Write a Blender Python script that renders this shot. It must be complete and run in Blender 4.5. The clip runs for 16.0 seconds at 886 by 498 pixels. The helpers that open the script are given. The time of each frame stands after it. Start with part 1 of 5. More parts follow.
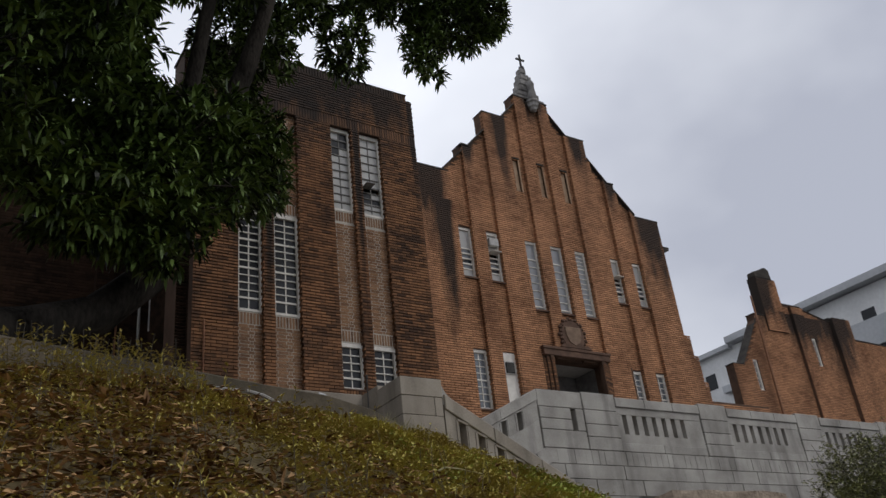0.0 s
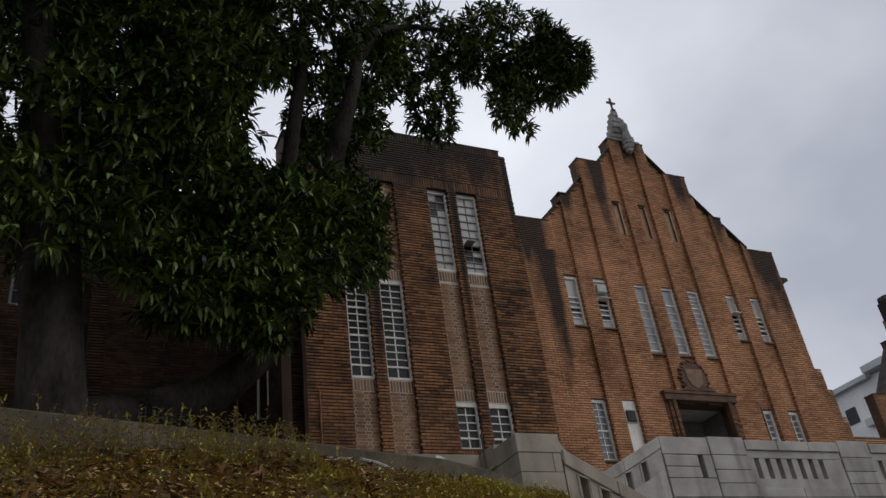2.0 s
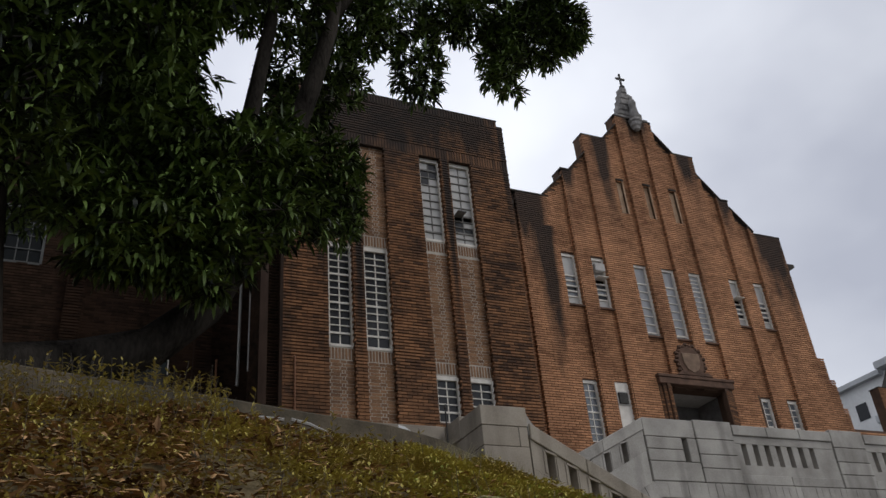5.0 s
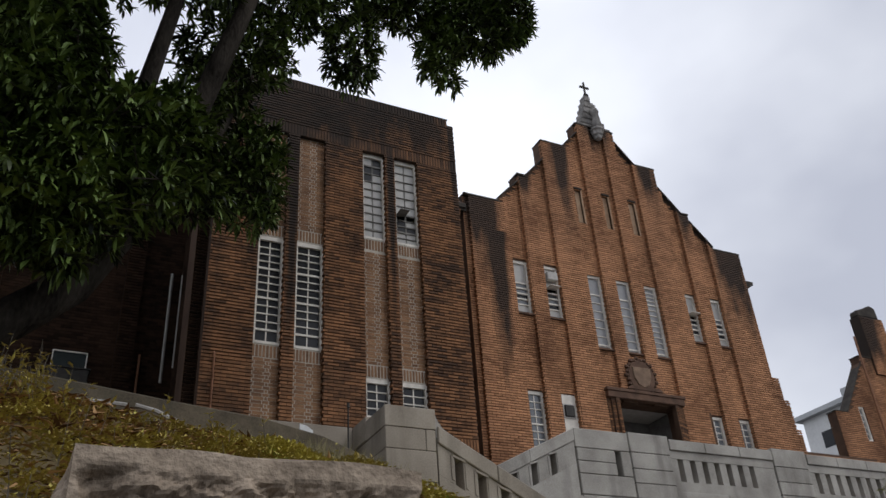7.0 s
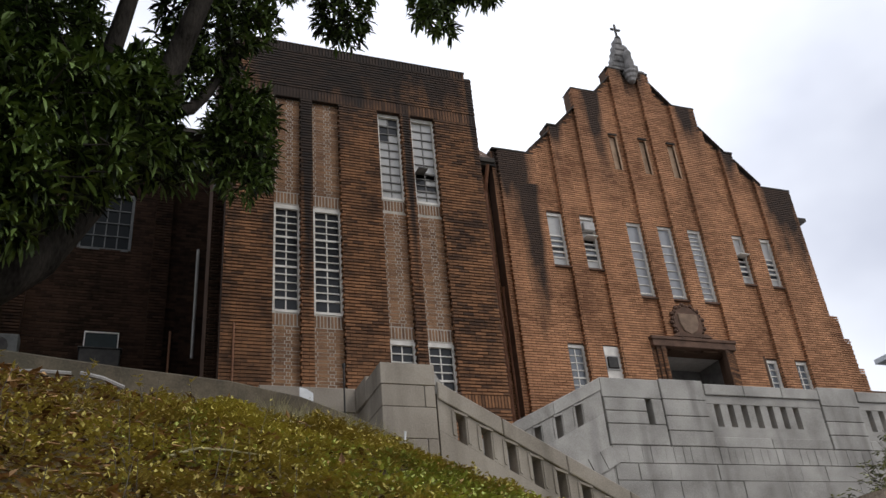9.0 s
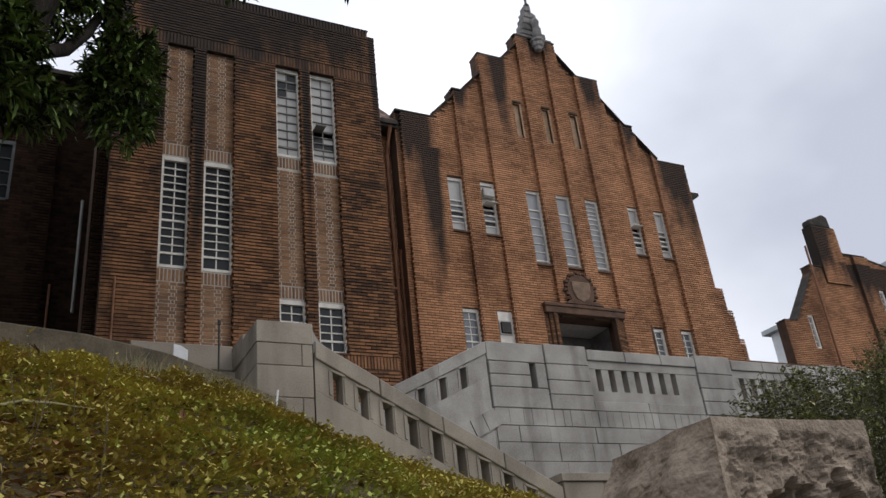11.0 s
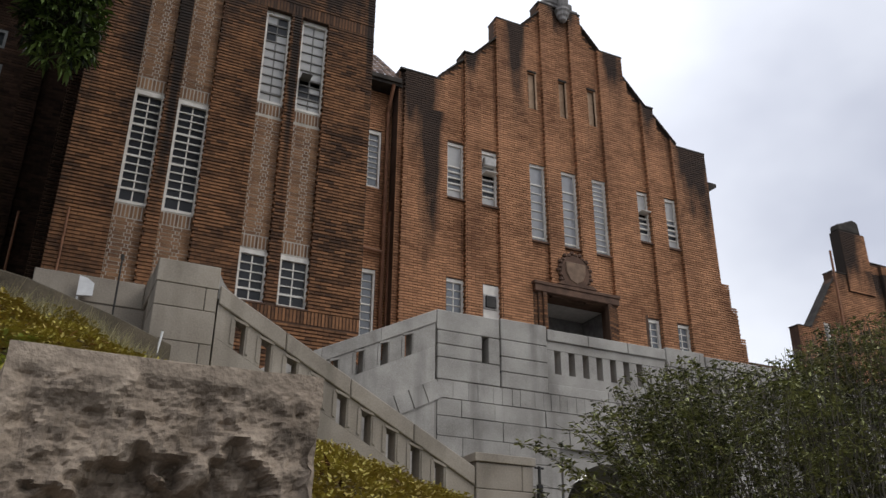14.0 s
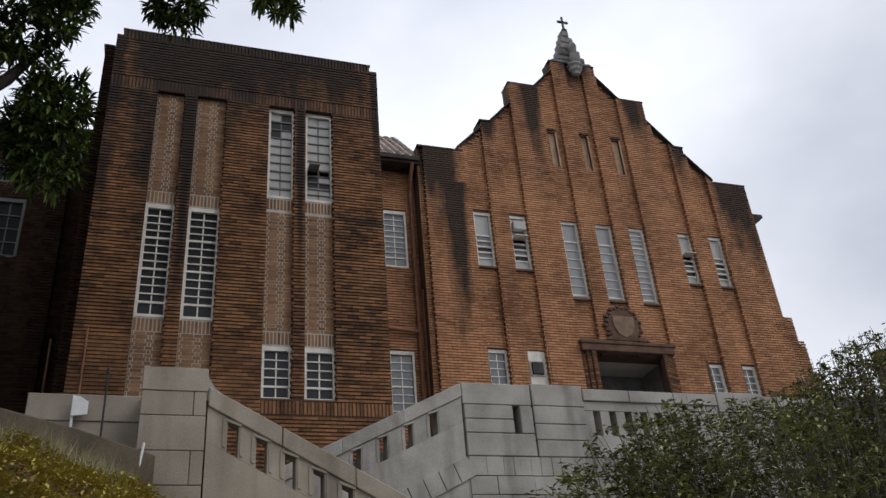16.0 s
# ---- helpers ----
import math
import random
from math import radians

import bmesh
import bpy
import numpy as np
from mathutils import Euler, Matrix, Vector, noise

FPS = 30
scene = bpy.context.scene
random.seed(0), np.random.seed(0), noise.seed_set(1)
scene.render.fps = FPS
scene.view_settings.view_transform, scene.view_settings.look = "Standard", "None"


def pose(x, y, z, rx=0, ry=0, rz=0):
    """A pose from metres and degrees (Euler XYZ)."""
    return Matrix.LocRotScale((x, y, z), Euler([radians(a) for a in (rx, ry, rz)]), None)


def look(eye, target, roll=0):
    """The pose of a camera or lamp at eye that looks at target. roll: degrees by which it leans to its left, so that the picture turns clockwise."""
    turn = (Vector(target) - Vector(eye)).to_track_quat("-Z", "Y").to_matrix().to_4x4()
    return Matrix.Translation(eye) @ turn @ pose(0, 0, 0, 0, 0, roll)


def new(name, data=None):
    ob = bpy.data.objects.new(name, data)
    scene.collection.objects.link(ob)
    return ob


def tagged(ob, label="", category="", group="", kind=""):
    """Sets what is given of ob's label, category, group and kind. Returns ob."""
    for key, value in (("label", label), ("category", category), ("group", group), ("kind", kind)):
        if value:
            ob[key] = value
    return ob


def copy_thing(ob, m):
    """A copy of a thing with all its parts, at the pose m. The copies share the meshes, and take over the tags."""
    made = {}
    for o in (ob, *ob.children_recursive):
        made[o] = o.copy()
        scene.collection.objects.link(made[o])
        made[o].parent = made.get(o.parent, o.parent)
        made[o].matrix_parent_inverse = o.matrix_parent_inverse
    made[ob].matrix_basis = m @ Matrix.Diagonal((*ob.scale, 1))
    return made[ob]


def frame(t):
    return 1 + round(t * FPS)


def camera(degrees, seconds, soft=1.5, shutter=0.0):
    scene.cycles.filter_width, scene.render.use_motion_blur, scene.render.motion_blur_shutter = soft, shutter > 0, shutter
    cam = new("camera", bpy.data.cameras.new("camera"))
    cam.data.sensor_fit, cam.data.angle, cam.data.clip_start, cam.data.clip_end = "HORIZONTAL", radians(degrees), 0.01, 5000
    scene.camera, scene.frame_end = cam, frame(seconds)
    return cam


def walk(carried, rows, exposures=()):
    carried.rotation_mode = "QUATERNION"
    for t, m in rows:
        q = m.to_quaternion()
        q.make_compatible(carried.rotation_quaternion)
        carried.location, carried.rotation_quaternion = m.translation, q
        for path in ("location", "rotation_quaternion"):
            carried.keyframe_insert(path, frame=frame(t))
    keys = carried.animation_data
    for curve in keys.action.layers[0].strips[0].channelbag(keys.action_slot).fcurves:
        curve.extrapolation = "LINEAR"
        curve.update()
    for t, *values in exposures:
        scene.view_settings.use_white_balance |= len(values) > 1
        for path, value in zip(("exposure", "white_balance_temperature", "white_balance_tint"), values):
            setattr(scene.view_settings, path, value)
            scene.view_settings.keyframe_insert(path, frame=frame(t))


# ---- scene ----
cam = camera(54.3, 16.0)
PATH = [
    (0, (-8.607, -16.763, 1.452), (-7.575, -15.301, 2.345), -6.6),
    (0.5, (-8.571, -16.761, 1.473), (-7.534, -15.34, 2.425), -6.3),
    (1, (-8.456, -16.671, 1.556), (-7.495, -15.218, 2.538), -6.6),
    (1.5, (-8.557, -16.791, 1.464), (-7.723, -15.282, 2.479), -7.5),
    (2, (-8.508, -16.808, 1.47), (-7.712, -15.29, 2.501), -8.1),
    (2.5, (-8.421, -16.78, 1.469), (-7.632, -15.272, 2.519), -7.4),
    (3, (-8.252, -16.77, 1.418), (-7.477, -15.26, 2.476), -6.8),
    (3.5, (-8.09, -16.654, 1.44), (-7.3, -15.14, 2.482), -6.8),
    (3.7, (-7.987, -16.648, 1.462), (-7.188, -15.119, 2.473), -6.7),
    (5.8, (-7.187, -16.402, 1.435), (-6.441, -14.840, 2.435), -4.72),
    (6, (-7.038, -16.400, 1.427), (-6.267, -14.849, 2.427), -4.74),
    (6.5, (-6.697, -16.369, 1.422), (-5.910, -14.830, 2.428), -3.92),
    (7, (-6.328, -16.113, 1.480), (-5.530, -14.592, 2.505), -3.99),
    (7.5, (-6.070, -16.174, 1.402), (-5.226, -14.686, 2.438), -4.98),
    (8, (-5.711, -16.210, 1.416), (-4.853, -14.725, 2.444), -5.14),
    (8.5, (-5.405, -16.212, 1.389), (-4.668, -14.654, 2.402), -4.28),
    (9, (-5.146, -16.063, 1.44), (-4.482, -14.444, 2.409), -5.4),
    (9.5, (-4.983, -16.116, 1.418), (-4.308, -14.478, 2.346), -5.2),
    (10, (-4.852, -16.159, 1.434), (-4.052, -14.558, 2.326), -5.8),
    (10.2, (-4.849, -16.117, 1.428), (-4.009, -14.535, 2.317), -6.5),
    (12.3, (-4.143, -16.128, 1.379), (-3.271, -14.530, 2.207), -5.59),
    (12.5, (-3.995, -16.161, 1.378), (-3.149, -14.546, 2.202), -4.2),
    (13, (-3.631, -16.159, 1.425), (-2.839, -14.508, 2.230), -0.6),
    (13.5, (-3.274, -16.108, 1.449), (-2.496, -14.454, 2.261), 0.62),
    (14, (-2.984, -16.104, 1.446), (-2.213, -14.456, 2.277), 0.54),
    (14.5, (-2.661, -16.116, 1.480), (-1.996, -14.471, 2.402), -0.17),
    (15, (-2.321, -16.072, 1.493), (-1.705, -14.458, 2.501), -2.17),
    (15.5, (-2.022, -16.009, 1.513), (-1.41, -14.408, 2.543), -3.6),
    (16, (-1.786, -16.039, 1.522), (-1.197, -14.407, 2.518), -5.0),
]
walk(cam, [(t, look(eye, target, roll)) for t, eye, target, roll in PATH],
     [(0, -0.3), (0.5, -0.3), (1.5, -0.4), (2.5, -0.48), (3.5, -0.38), (6.0, -0.2), (7.0, -0.12), (7.5, -0.4), (8.0, -0.28), (8.5, -0.22), (9.0, 0.22), (10.0, 0.12), (12.5, 0.0), (13.5, 0.06), (15.0, -0.02), (16.0, -0.1)])

# ---------------------------------------------------------------- world and sun
world = bpy.data.worlds.new("overcast_sky")
scene.world = world
world.use_nodes = True
wn, wl = world.node_tree.nodes, world.node_tree.links
wn.clear()
w_out = wn.new("ShaderNodeOutputWorld")
w_bg = wn.new("ShaderNodeBackground")
w_sky = wn.new("ShaderNodeTexSky")
w_sky.sky_type = "NISHITA"
w_sky.sun_disc = False
w_sky.sun_elevation, w_sky.sun_rotation = radians(46), radians(137)
w_co = wn.new("ShaderNodeTexCoord")
w_map = wn.new("ShaderNodeMapping")
w_map.inputs["Scale"].default_value = (1.0, 1.0, 1.5)
w_noise = wn.new("ShaderNodeTexNoise")
w_noise.inputs["Scale"].default_value = 1.5
w_noise.inputs["Detail"].default_value = 5
w_noise.inputs["Roughness"].default_value = 0.5
w_ramp = wn.new("ShaderNodeValToRGB")
w_ramp.color_ramp.elements[0].position, w_ramp.color_ramp.elements[1].position = 0.36, 0.66
w_ramp.color_ramp.elements[0].color = (0.56, 0.585, 0.68, 1)
w_ramp.color_ramp.elements[1].color = (1.0, 1.03, 1.1, 1)
w_scale = wn.new("ShaderNodeVectorMath")
w_scale.operation = "SCALE"
w_scale.inputs["Scale"].default_value = 0.10
w_mix = wn.new("ShaderNodeMix")
w_mix.data_type = "RGBA"
w_mix.inputs[0].default_value = 0.88
wl.new(w_co.outputs["Generated"], w_map.inputs["Vector"])
wl.new(w_map.outputs[0], w_noise.inputs["Vector"])
wl.new(w_noise.outputs["Fac"], w_ramp.inputs["Fac"])
wl.new(w_sky.outputs[0], w_scale.inputs[0])
wl.new(w_scale.outputs[0], w_mix.inputs[6])
wl.new(w_ramp.outputs["Color"], w_mix.inputs[7])
wl.new(w_mix.outputs[2], w_bg.inputs["Color"])
# thinner, brighter cloud high over the tower
w_dot = wn.new("ShaderNodeVectorMath")
w_dot.operation = "DOT_PRODUCT"
w_dot.inputs[1].default_value = Vector((0.08, 0.66, 0.74)).normalized()
w_thin = wn.new("ShaderNodeMapRange")
w_thin.interpolation_type = "SMOOTHSTEP"
w_thin.inputs["From Min"].default_value, w_thin.inputs["From Max"].default_value = 0.72, 1.0
w_thin.inputs["To Min"].default_value, w_thin.inputs["To Max"].default_value = 1.09, 1.4
wl.new(w_co.outputs["Generated"], w_dot.inputs[0])
wl.new(w_dot.outputs["Value"], w_thin.inputs["Value"])
wl.new(w_thin.outputs[0], w_bg.inputs["Strength"])
wl.new(w_bg.outputs[0], w_out.inputs[0])

sun_data = bpy.data.lights.new("sun", "SUN")
sun_data.energy, sun_data.angle, sun_data.color = 0.8, radians(20), (1.0, 0.96, 0.9)
sun = new("sun", sun_data)
sun.matrix_world = look((38, -34, 56), (6, 0, 8))


# ---------------------------------------------------------------- materials
def material(name, low, high, rough=0.8, scale=6.0, fine=60.0, bump=0.3, island=0.0, objrand=0.0, spec=0.3,
             stain=None, stain_scale=1.2, stain_amount=0.6, stretch=(1, 1, 1), metal=0.0, bump_dist=0.01, stain_z=0.16):
    """Two colours mixed by noise at two scales, a shaped stain, grain and bump."""
    m = bpy.data.materials.new(name)
    m.use_nodes = True
    n, l = m.node_tree.nodes, m.node_tree.links
    b = n["Principled BSDF"]
    geo = n.new("ShaderNodeNewGeometry")
    mp = n.new("ShaderNodeMapping")
    mp.inputs["Scale"].default_value = stretch
    l.new(geo.outputs["Position"], mp.inputs["Vector"])
    big, small = n.new("ShaderNodeTexNoise"), n.new("ShaderNodeTexNoise")
    for tex, s, d in ((big, scale, 4), (small, fine, 3)):
        tex.inputs["Scale"].default_value = s
        tex.inputs["Detail"].default_value = d
        l.new(mp.outputs[0], tex.inputs["Vector"])
    add = n.new("ShaderNodeMath")
    add.operation = "MULTIPLY_ADD"
    l.new(small.outputs["Fac"], add.inputs[0])
    add.inputs[1].default_value = 0.5
    l.new(big.outputs["Fac"], add.inputs[2])
    last = add.outputs[0]
    if island or objrand:
        src = geo.outputs["Random Per Island"]
        if objrand:
            src = n.new("ShaderNodeObjectInfo").outputs["Random"]
        ma = n.new("ShaderNodeMath")
        ma.operation = "MULTIPLY_ADD"
        l.new(src, ma.inputs[0])
        ma.inputs[1].default_value = island or objrand
        l.new(last, ma.inputs[2])
        sub = n.new("ShaderNodeMath")
        sub.operation = "SUBTRACT"
        l.new(ma.outputs[0], sub.inputs[0])
        sub.inputs[1].default_value = (island or objrand) / 2
        last = sub.outputs[0]
    ramp = n.new("ShaderNodeValToRGB")
    ramp.color_ramp.elements[0].position, ramp.color_ramp.elements[1].position = 0.45, 1.05
    ramp.color_ramp.elements[0].color, ramp.color_ramp.elements[1].color = (*low, 1), (*high, 1)
    l.new(last, ramp.inputs["Fac"])
    colour = ramp.outputs["Color"]
    if stain:
        smp = n.new("ShaderNodeMapping")
        smp.inputs["Scale"].default_value = (1, 1, stain_z)
        l.new(geo.outputs["Position"], smp.inputs["Vector"])
        st = n.new("ShaderNodeTexNoise")
        st.inputs["Scale"].default_value = stain_scale
        st.inputs["Detail"].default_value = 5
        l.new(smp.outputs[0], st.inputs["Vector"])
        sr = n.new("ShaderNodeMapRange")
        sr.inputs["From Min"].default_value, sr.inputs["From Max"].default_value = 0.52, 0.72
        sr.inputs["To Max"].default_value = stain_amount
        l.new(st.outputs["Fac"], sr.inputs["Value"])
        mx = n.new("ShaderNodeMix")
        mx.data_type = "RGBA"
        l.new(sr.outputs[0], mx.inputs[0])
        l.new(colour, mx.inputs[6])
        mx.inputs[7].default_value = (*stain, 1)
        colour = mx.outputs[2]
    l.new(colour, b.inputs["Base Color"])
    b.inputs["Roughness"].default_value = rough
    b.inputs["Metallic"].default_value = metal
    b.inputs["Specular IOR Level"].default_value = spec
    if bump:
        bp = n.new("ShaderNodeBump")
        bp.inputs["Strength"].default_value = bump
        bp.inputs["Distance"].default_value = bump_dist
        l.new(add.outputs[0], bp.inputs["Height"])
        l.new(bp.outputs[0], b.inputs["Normal"])
    return m


def soot_and_shade(m, places, colour):
    """Black algae run down from the copings, and shade put into the colour: patches at (x, half width, top, depth),
    ragged by noise.
    """
    n, l = m.node_tree.nodes, m.node_tree.links
    b = n["Principled BSDF"]
    before = b.inputs["Base Color"].links[0].from_socket
    geo = n.new("ShaderNodeNewGeometry")
    sep = n.new("ShaderNodeSeparateXYZ")
    l.new(geo.outputs["Position"], sep.inputs[0])
    mp = n.new("ShaderNodeMapping")
    mp.inputs["Scale"].default_value = (1.0, 1.0, 0.3)
    l.new(geo.outputs["Position"], mp.inputs["Vector"])
    ns = n.new("ShaderNodeTexNoise")
    ns.inputs["Scale"].default_value = 2.6
    ns.inputs["Detail"].default_value = 6
    l.new(mp.outputs[0], ns.inputs["Vector"])

    def math(op, a, c, clamp=False):
        q = n.new("ShaderNodeMath")
        q.operation, q.use_clamp = op, clamp
        for k, v in enumerate((a, c)):
            if isinstance(v, (int, float)):
                q.inputs[k].default_value = v
            else:
                l.new(v, q.inputs[k])
        return q.outputs[0]

    total = None
    for x, half, top, depth in places:
        dx = math("SUBTRACT", 1.3, math("DIVIDE", math("ABSOLUTE", math("SUBTRACT", sep.outputs[0], x), 0), half), True)
        dz = math("SUBTRACT", 1.0, math("DIVIDE", math("SUBTRACT", top, sep.outputs[2]), depth), True)
        one = math("MULTIPLY", math("MULTIPLY", dx, dz), math("LESS_THAN", sep.outputs[2], top))
        total = one if total is None else math("MAXIMUM", total, one)
    ragged = math("MULTIPLY", math("SUBTRACT", math("ADD", total, math("MULTIPLY", ns.outputs["Fac"], 0.8)), 0.58), 2.5, True)
    ragged = math("MULTIPLY", ragged, math("GREATER_THAN", total, 0.001))
    mx = n.new("ShaderNodeMix")
    mx.data_type = "RGBA"
    l.new(math("MULTIPLY", ragged, 0.92), mx.inputs[0])
    l.new(before, mx.inputs[6])
    mx.inputs[7].default_value = (*colour, 1)
    l.new(mx.outputs[2], b.inputs["Base Color"])


def glass(name, colour, rough=0.08, spec=0.6):
    m = material(name, [c * 0.8 for c in colour], colour, rough=rough, scale=3, fine=14, bump=0.04, island=0.5, spec=spec)
    return m


# algae streaks; the entries at x -2.1 and -3.4 paint tree shade
SOOT_AND_SHADE_AT = [(5.15, 0.75, 17.2, 4.6), (8.45, 0.4, 20.2, 5.4), (12.15, 0.45, 20.2, 3.2), (15.2, 0.9, 17.4, 5.6), (10.25, 0.9, 21.6, 2.4),
           (6.9, 0.3, 18.5, 2.4), (13.55, 0.35, 18.5, 2.6), (5.6, 0.4, 15.5, 6.5), (-0.4, 4.5, 17.6, 5.2), (-2.1, 1.5, 17.6, 8.5), (-3.4, 0.3, 20.0, 14.0), (-1.73, 0.13, 14.69, 8.0), (0.72, 0.1, 14.69, 7.0), (2.5, 0.14, 17.5, 7.0),
           (25.6, 1.2, 17.6, 4.0), (31.0, 1.3, 16.2, 5.0), (28.5, 2.0, 15.6, 2.6), (21.6, 1.0, 13.8, 3.0)]
BRICK = material("red_brick", (0.225, 0.105, 0.052), (0.56, 0.283, 0.146), rough=0.85, scale=0.8, fine=9, island=0.3, bump=0.35,
                 stain=(0.1, 0.05, 0.03), stain_scale=0.7, stain_amount=0.4)
# redder brick; the tower's tree shade is partly put into its darker colour
TOWER_SHADE_PIECE = material("brown_red_shaded_piece", (0.058, 0.03, 0.017), (0.3, 0.143, 0.067), rough=0.85, scale=0.8, fine=9, objrand=0.3, bump=0.35)
TOWER_SHADE_BRICK = material("brown_red_shaded_brick", (0.058, 0.03, 0.017), (0.3, 0.143, 0.067), rough=0.85, scale=0.8, fine=9, island=0.46, bump=0.35,
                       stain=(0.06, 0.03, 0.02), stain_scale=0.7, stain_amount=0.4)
PANEL_BRICK = material("buff_brick", (0.12, 0.063, 0.035), (0.32, 0.18, 0.097), rough=0.85, scale=0.9, fine=9, island=0.35, bump=0.3,
                       stain=(0.15, 0.08, 0.05), stain_scale=1.2, stain_amount=0.4)
MORTAR = material("raked_mortar", (0.065, 0.037, 0.024), (0.13, 0.078, 0.052), rough=0.95, scale=2, fine=40, bump=0.3)
PALE_MORTAR = material("pale_mortar", (0.36, 0.325, 0.275), (0.6, 0.55, 0.475), rough=0.95, scale=4, fine=50, bump=0.3)
for m_ in (BRICK, TOWER_SHADE_BRICK, MORTAR):
    soot_and_shade(m_, SOOT_AND_SHADE_AT, (0.026, 0.021, 0.018))
# near-black copy of the brick: shade of the wing and recess in its colour
SHADED_BRICK = material("shade_dark_brick", (0.013, 0.0085, 0.006), (0.042, 0.024, 0.0155), rough=0.9, scale=0.9, fine=9, island=0.4, bump=0.35, spec=0.06)
COPING = material("sooty_coping", (0.02, 0.017, 0.015), (0.07, 0.06, 0.05), rough=0.9, scale=3, fine=40)
GRANITE = material("pale_granite", (0.215, 0.2, 0.178), (0.455, 0.43, 0.39), rough=0.85, scale=1.6, fine=55, objrand=0.16, bump=0.35,
                   stain=(0.11, 0.1, 0.09), stain_scale=2.4, stain_amount=0.6)
GRANITE_RAIL = material("pale_granite_rail", (0.22, 0.203, 0.18), (0.44, 0.415, 0.375), rough=0.85, scale=1.4, fine=60, bump=0.35,
                        stain=(0.11, 0.1, 0.09), stain_scale=2.2, stain_amount=0.55)
GRANITE_WARM = material("stained_granite", (0.185, 0.155, 0.122), (0.385, 0.338, 0.278), rough=0.88, scale=1.1, fine=50, objrand=0.14, bump=0.4,
                        stain=(0.1, 0.085, 0.066), stain_scale=2.0, stain_amount=0.6)
JOINT = material("dark_joint", (0.025, 0.023, 0.021), (0.08, 0.075, 0.068), rough=0.95, scale=5, fine=50)
WALL_JOINT = material("weathered_wall_joint", (0.16, 0.15, 0.135), (0.28, 0.265, 0.24), rough=0.95, scale=5, fine=50)
ROUGH_STONE = material("rough_hewn_stone", (0.13, 0.1, 0.074), (0.46, 0.372, 0.285), rough=0.95, scale=9, fine=80, bump=1.0, bump_dist=0.012, spec=0.1,
                       stain=(0.06, 0.048, 0.037), stain_scale=11.0, stain_amount=0.45, stain_z=1.3)
CONCRETE = material("mossy_concrete", (0.036, 0.029, 0.02), (0.15, 0.122, 0.084), rough=0.95, scale=2.5, fine=45, bump=0.5,
                    stain=(0.05, 0.05, 0.035), stain_scale=3.0, stain_amount=0.6)
WHITE_PAINT = material("white_paint", (0.6, 0.56, 0.5), (0.84, 0.8, 0.73), rough=0.55, scale=5, fine=60, bump=0.1)
DARK_GLASS = glass("dark_glass", (0.028, 0.029, 0.032), rough=0.2, spec=0.22)
PALE_GLASS = glass("obscured_glass", (0.47, 0.46, 0.44), rough=0.3, spec=0.4)
MID_GLASS = glass("grey_glass", (0.16, 0.172, 0.185), rough=0.12)
# bars coloured dark to draw the shadow lines between the louvres
LOUVRE_SHADOW = material("shaded_louvre_edge", (0.12, 0.115, 0.105), (0.24, 0.23, 0.215), rough=0.7)
SLIT = material("pale_slit_brick", (0.24, 0.15, 0.09), (0.46, 0.32, 0.21), rough=0.85, scale=1.5, fine=12)
TALL_GLASS = glass("tall_grey_glass", (0.33, 0.335, 0.345), rough=0.25, spec=0.4)
# wing panes and pale bars: the wing's shade is put into these dark colours
DIM_GLASS = glass("shaded_dark_glass", (0.012, 0.014, 0.015), rough=0.5, spec=0.08)
SHADED_STEEL = material("shaded_steel_paint", (0.05, 0.052, 0.05), (0.105, 0.107, 0.103), rough=0.6)
# darker than the porch plaster: indoor shade is put into the colour
INTERIOR = material("shade_grey_plaster", (0.1, 0.095, 0.09), (0.2, 0.19, 0.18), rough=0.9)
PORCH = material("porch_plaster", (0.4, 0.38, 0.36), (0.55, 0.53, 0.5), rough=0.9)
PIPE = material("brown_pipe_paint", (0.15, 0.065, 0.032), (0.28, 0.13, 0.07), rough=0.6, scale=4, fine=30)
PALE_PIPE = material("grey_pipe", (0.22, 0.21, 0.19), (0.36, 0.34, 0.31), rough=0.6)
ROOF_TILE = material("clay_roof_tile", (0.08, 0.055, 0.045), (0.24, 0.16, 0.12), rough=0.85, scale=3, fine=25, island=0.4)
LINTEL = material("dark_stone_lintel", (0.06, 0.036, 0.026), (0.17, 0.1, 0.068), rough=0.9, scale=3, fine=40)
STATUE = material("weathered_statue_stone", (0.1, 0.093, 0.086), (0.4, 0.38, 0.36), rough=0.9, scale=2.6, fine=30,
                  stain=(0.08, 0.075, 0.07), stain_scale=4.0, stain_amount=0.7)
IRON = material("dark_iron", (0.02, 0.02, 0.02), (0.06, 0.055, 0.05), rough=0.6, metal=0.4)
BARK = material("grey_bark", (0.004, 0.0035, 0.003), (0.052, 0.045, 0.038), rough=0.95, scale=3, fine=26, bump=0.9, bump_dist=0.03, stretch=(1, 1, 0.35), spec=0.04)
LEAF = material("glossy_leaf", (0.004, 0.008, 0.002), (0.125, 0.185, 0.045), rough=0.45, scale=0.9, fine=5, island=0.9, bump=0.0, spec=0.2)
BUSH_LEAF = material("shrub_leaf", (0.055, 0.06, 0.025), (0.385, 0.395, 0.165), rough=0.6, scale=1.2, fine=6, island=0.7, bump=0.0)
TWIG = material("grey_twig", (0.06, 0.052, 0.04), (0.16, 0.14, 0.11), rough=0.9)
# glowing white for the bright glint under the arch
GLINT_GLOW = material("glint_white", (0.7, 0.7, 0.68), (0.8, 0.8, 0.78), rough=0.5)
GLINT_GLOW.node_tree.nodes["Principled BSDF"].inputs["Emission Color"].default_value = (1, 0.98, 0.94, 1)
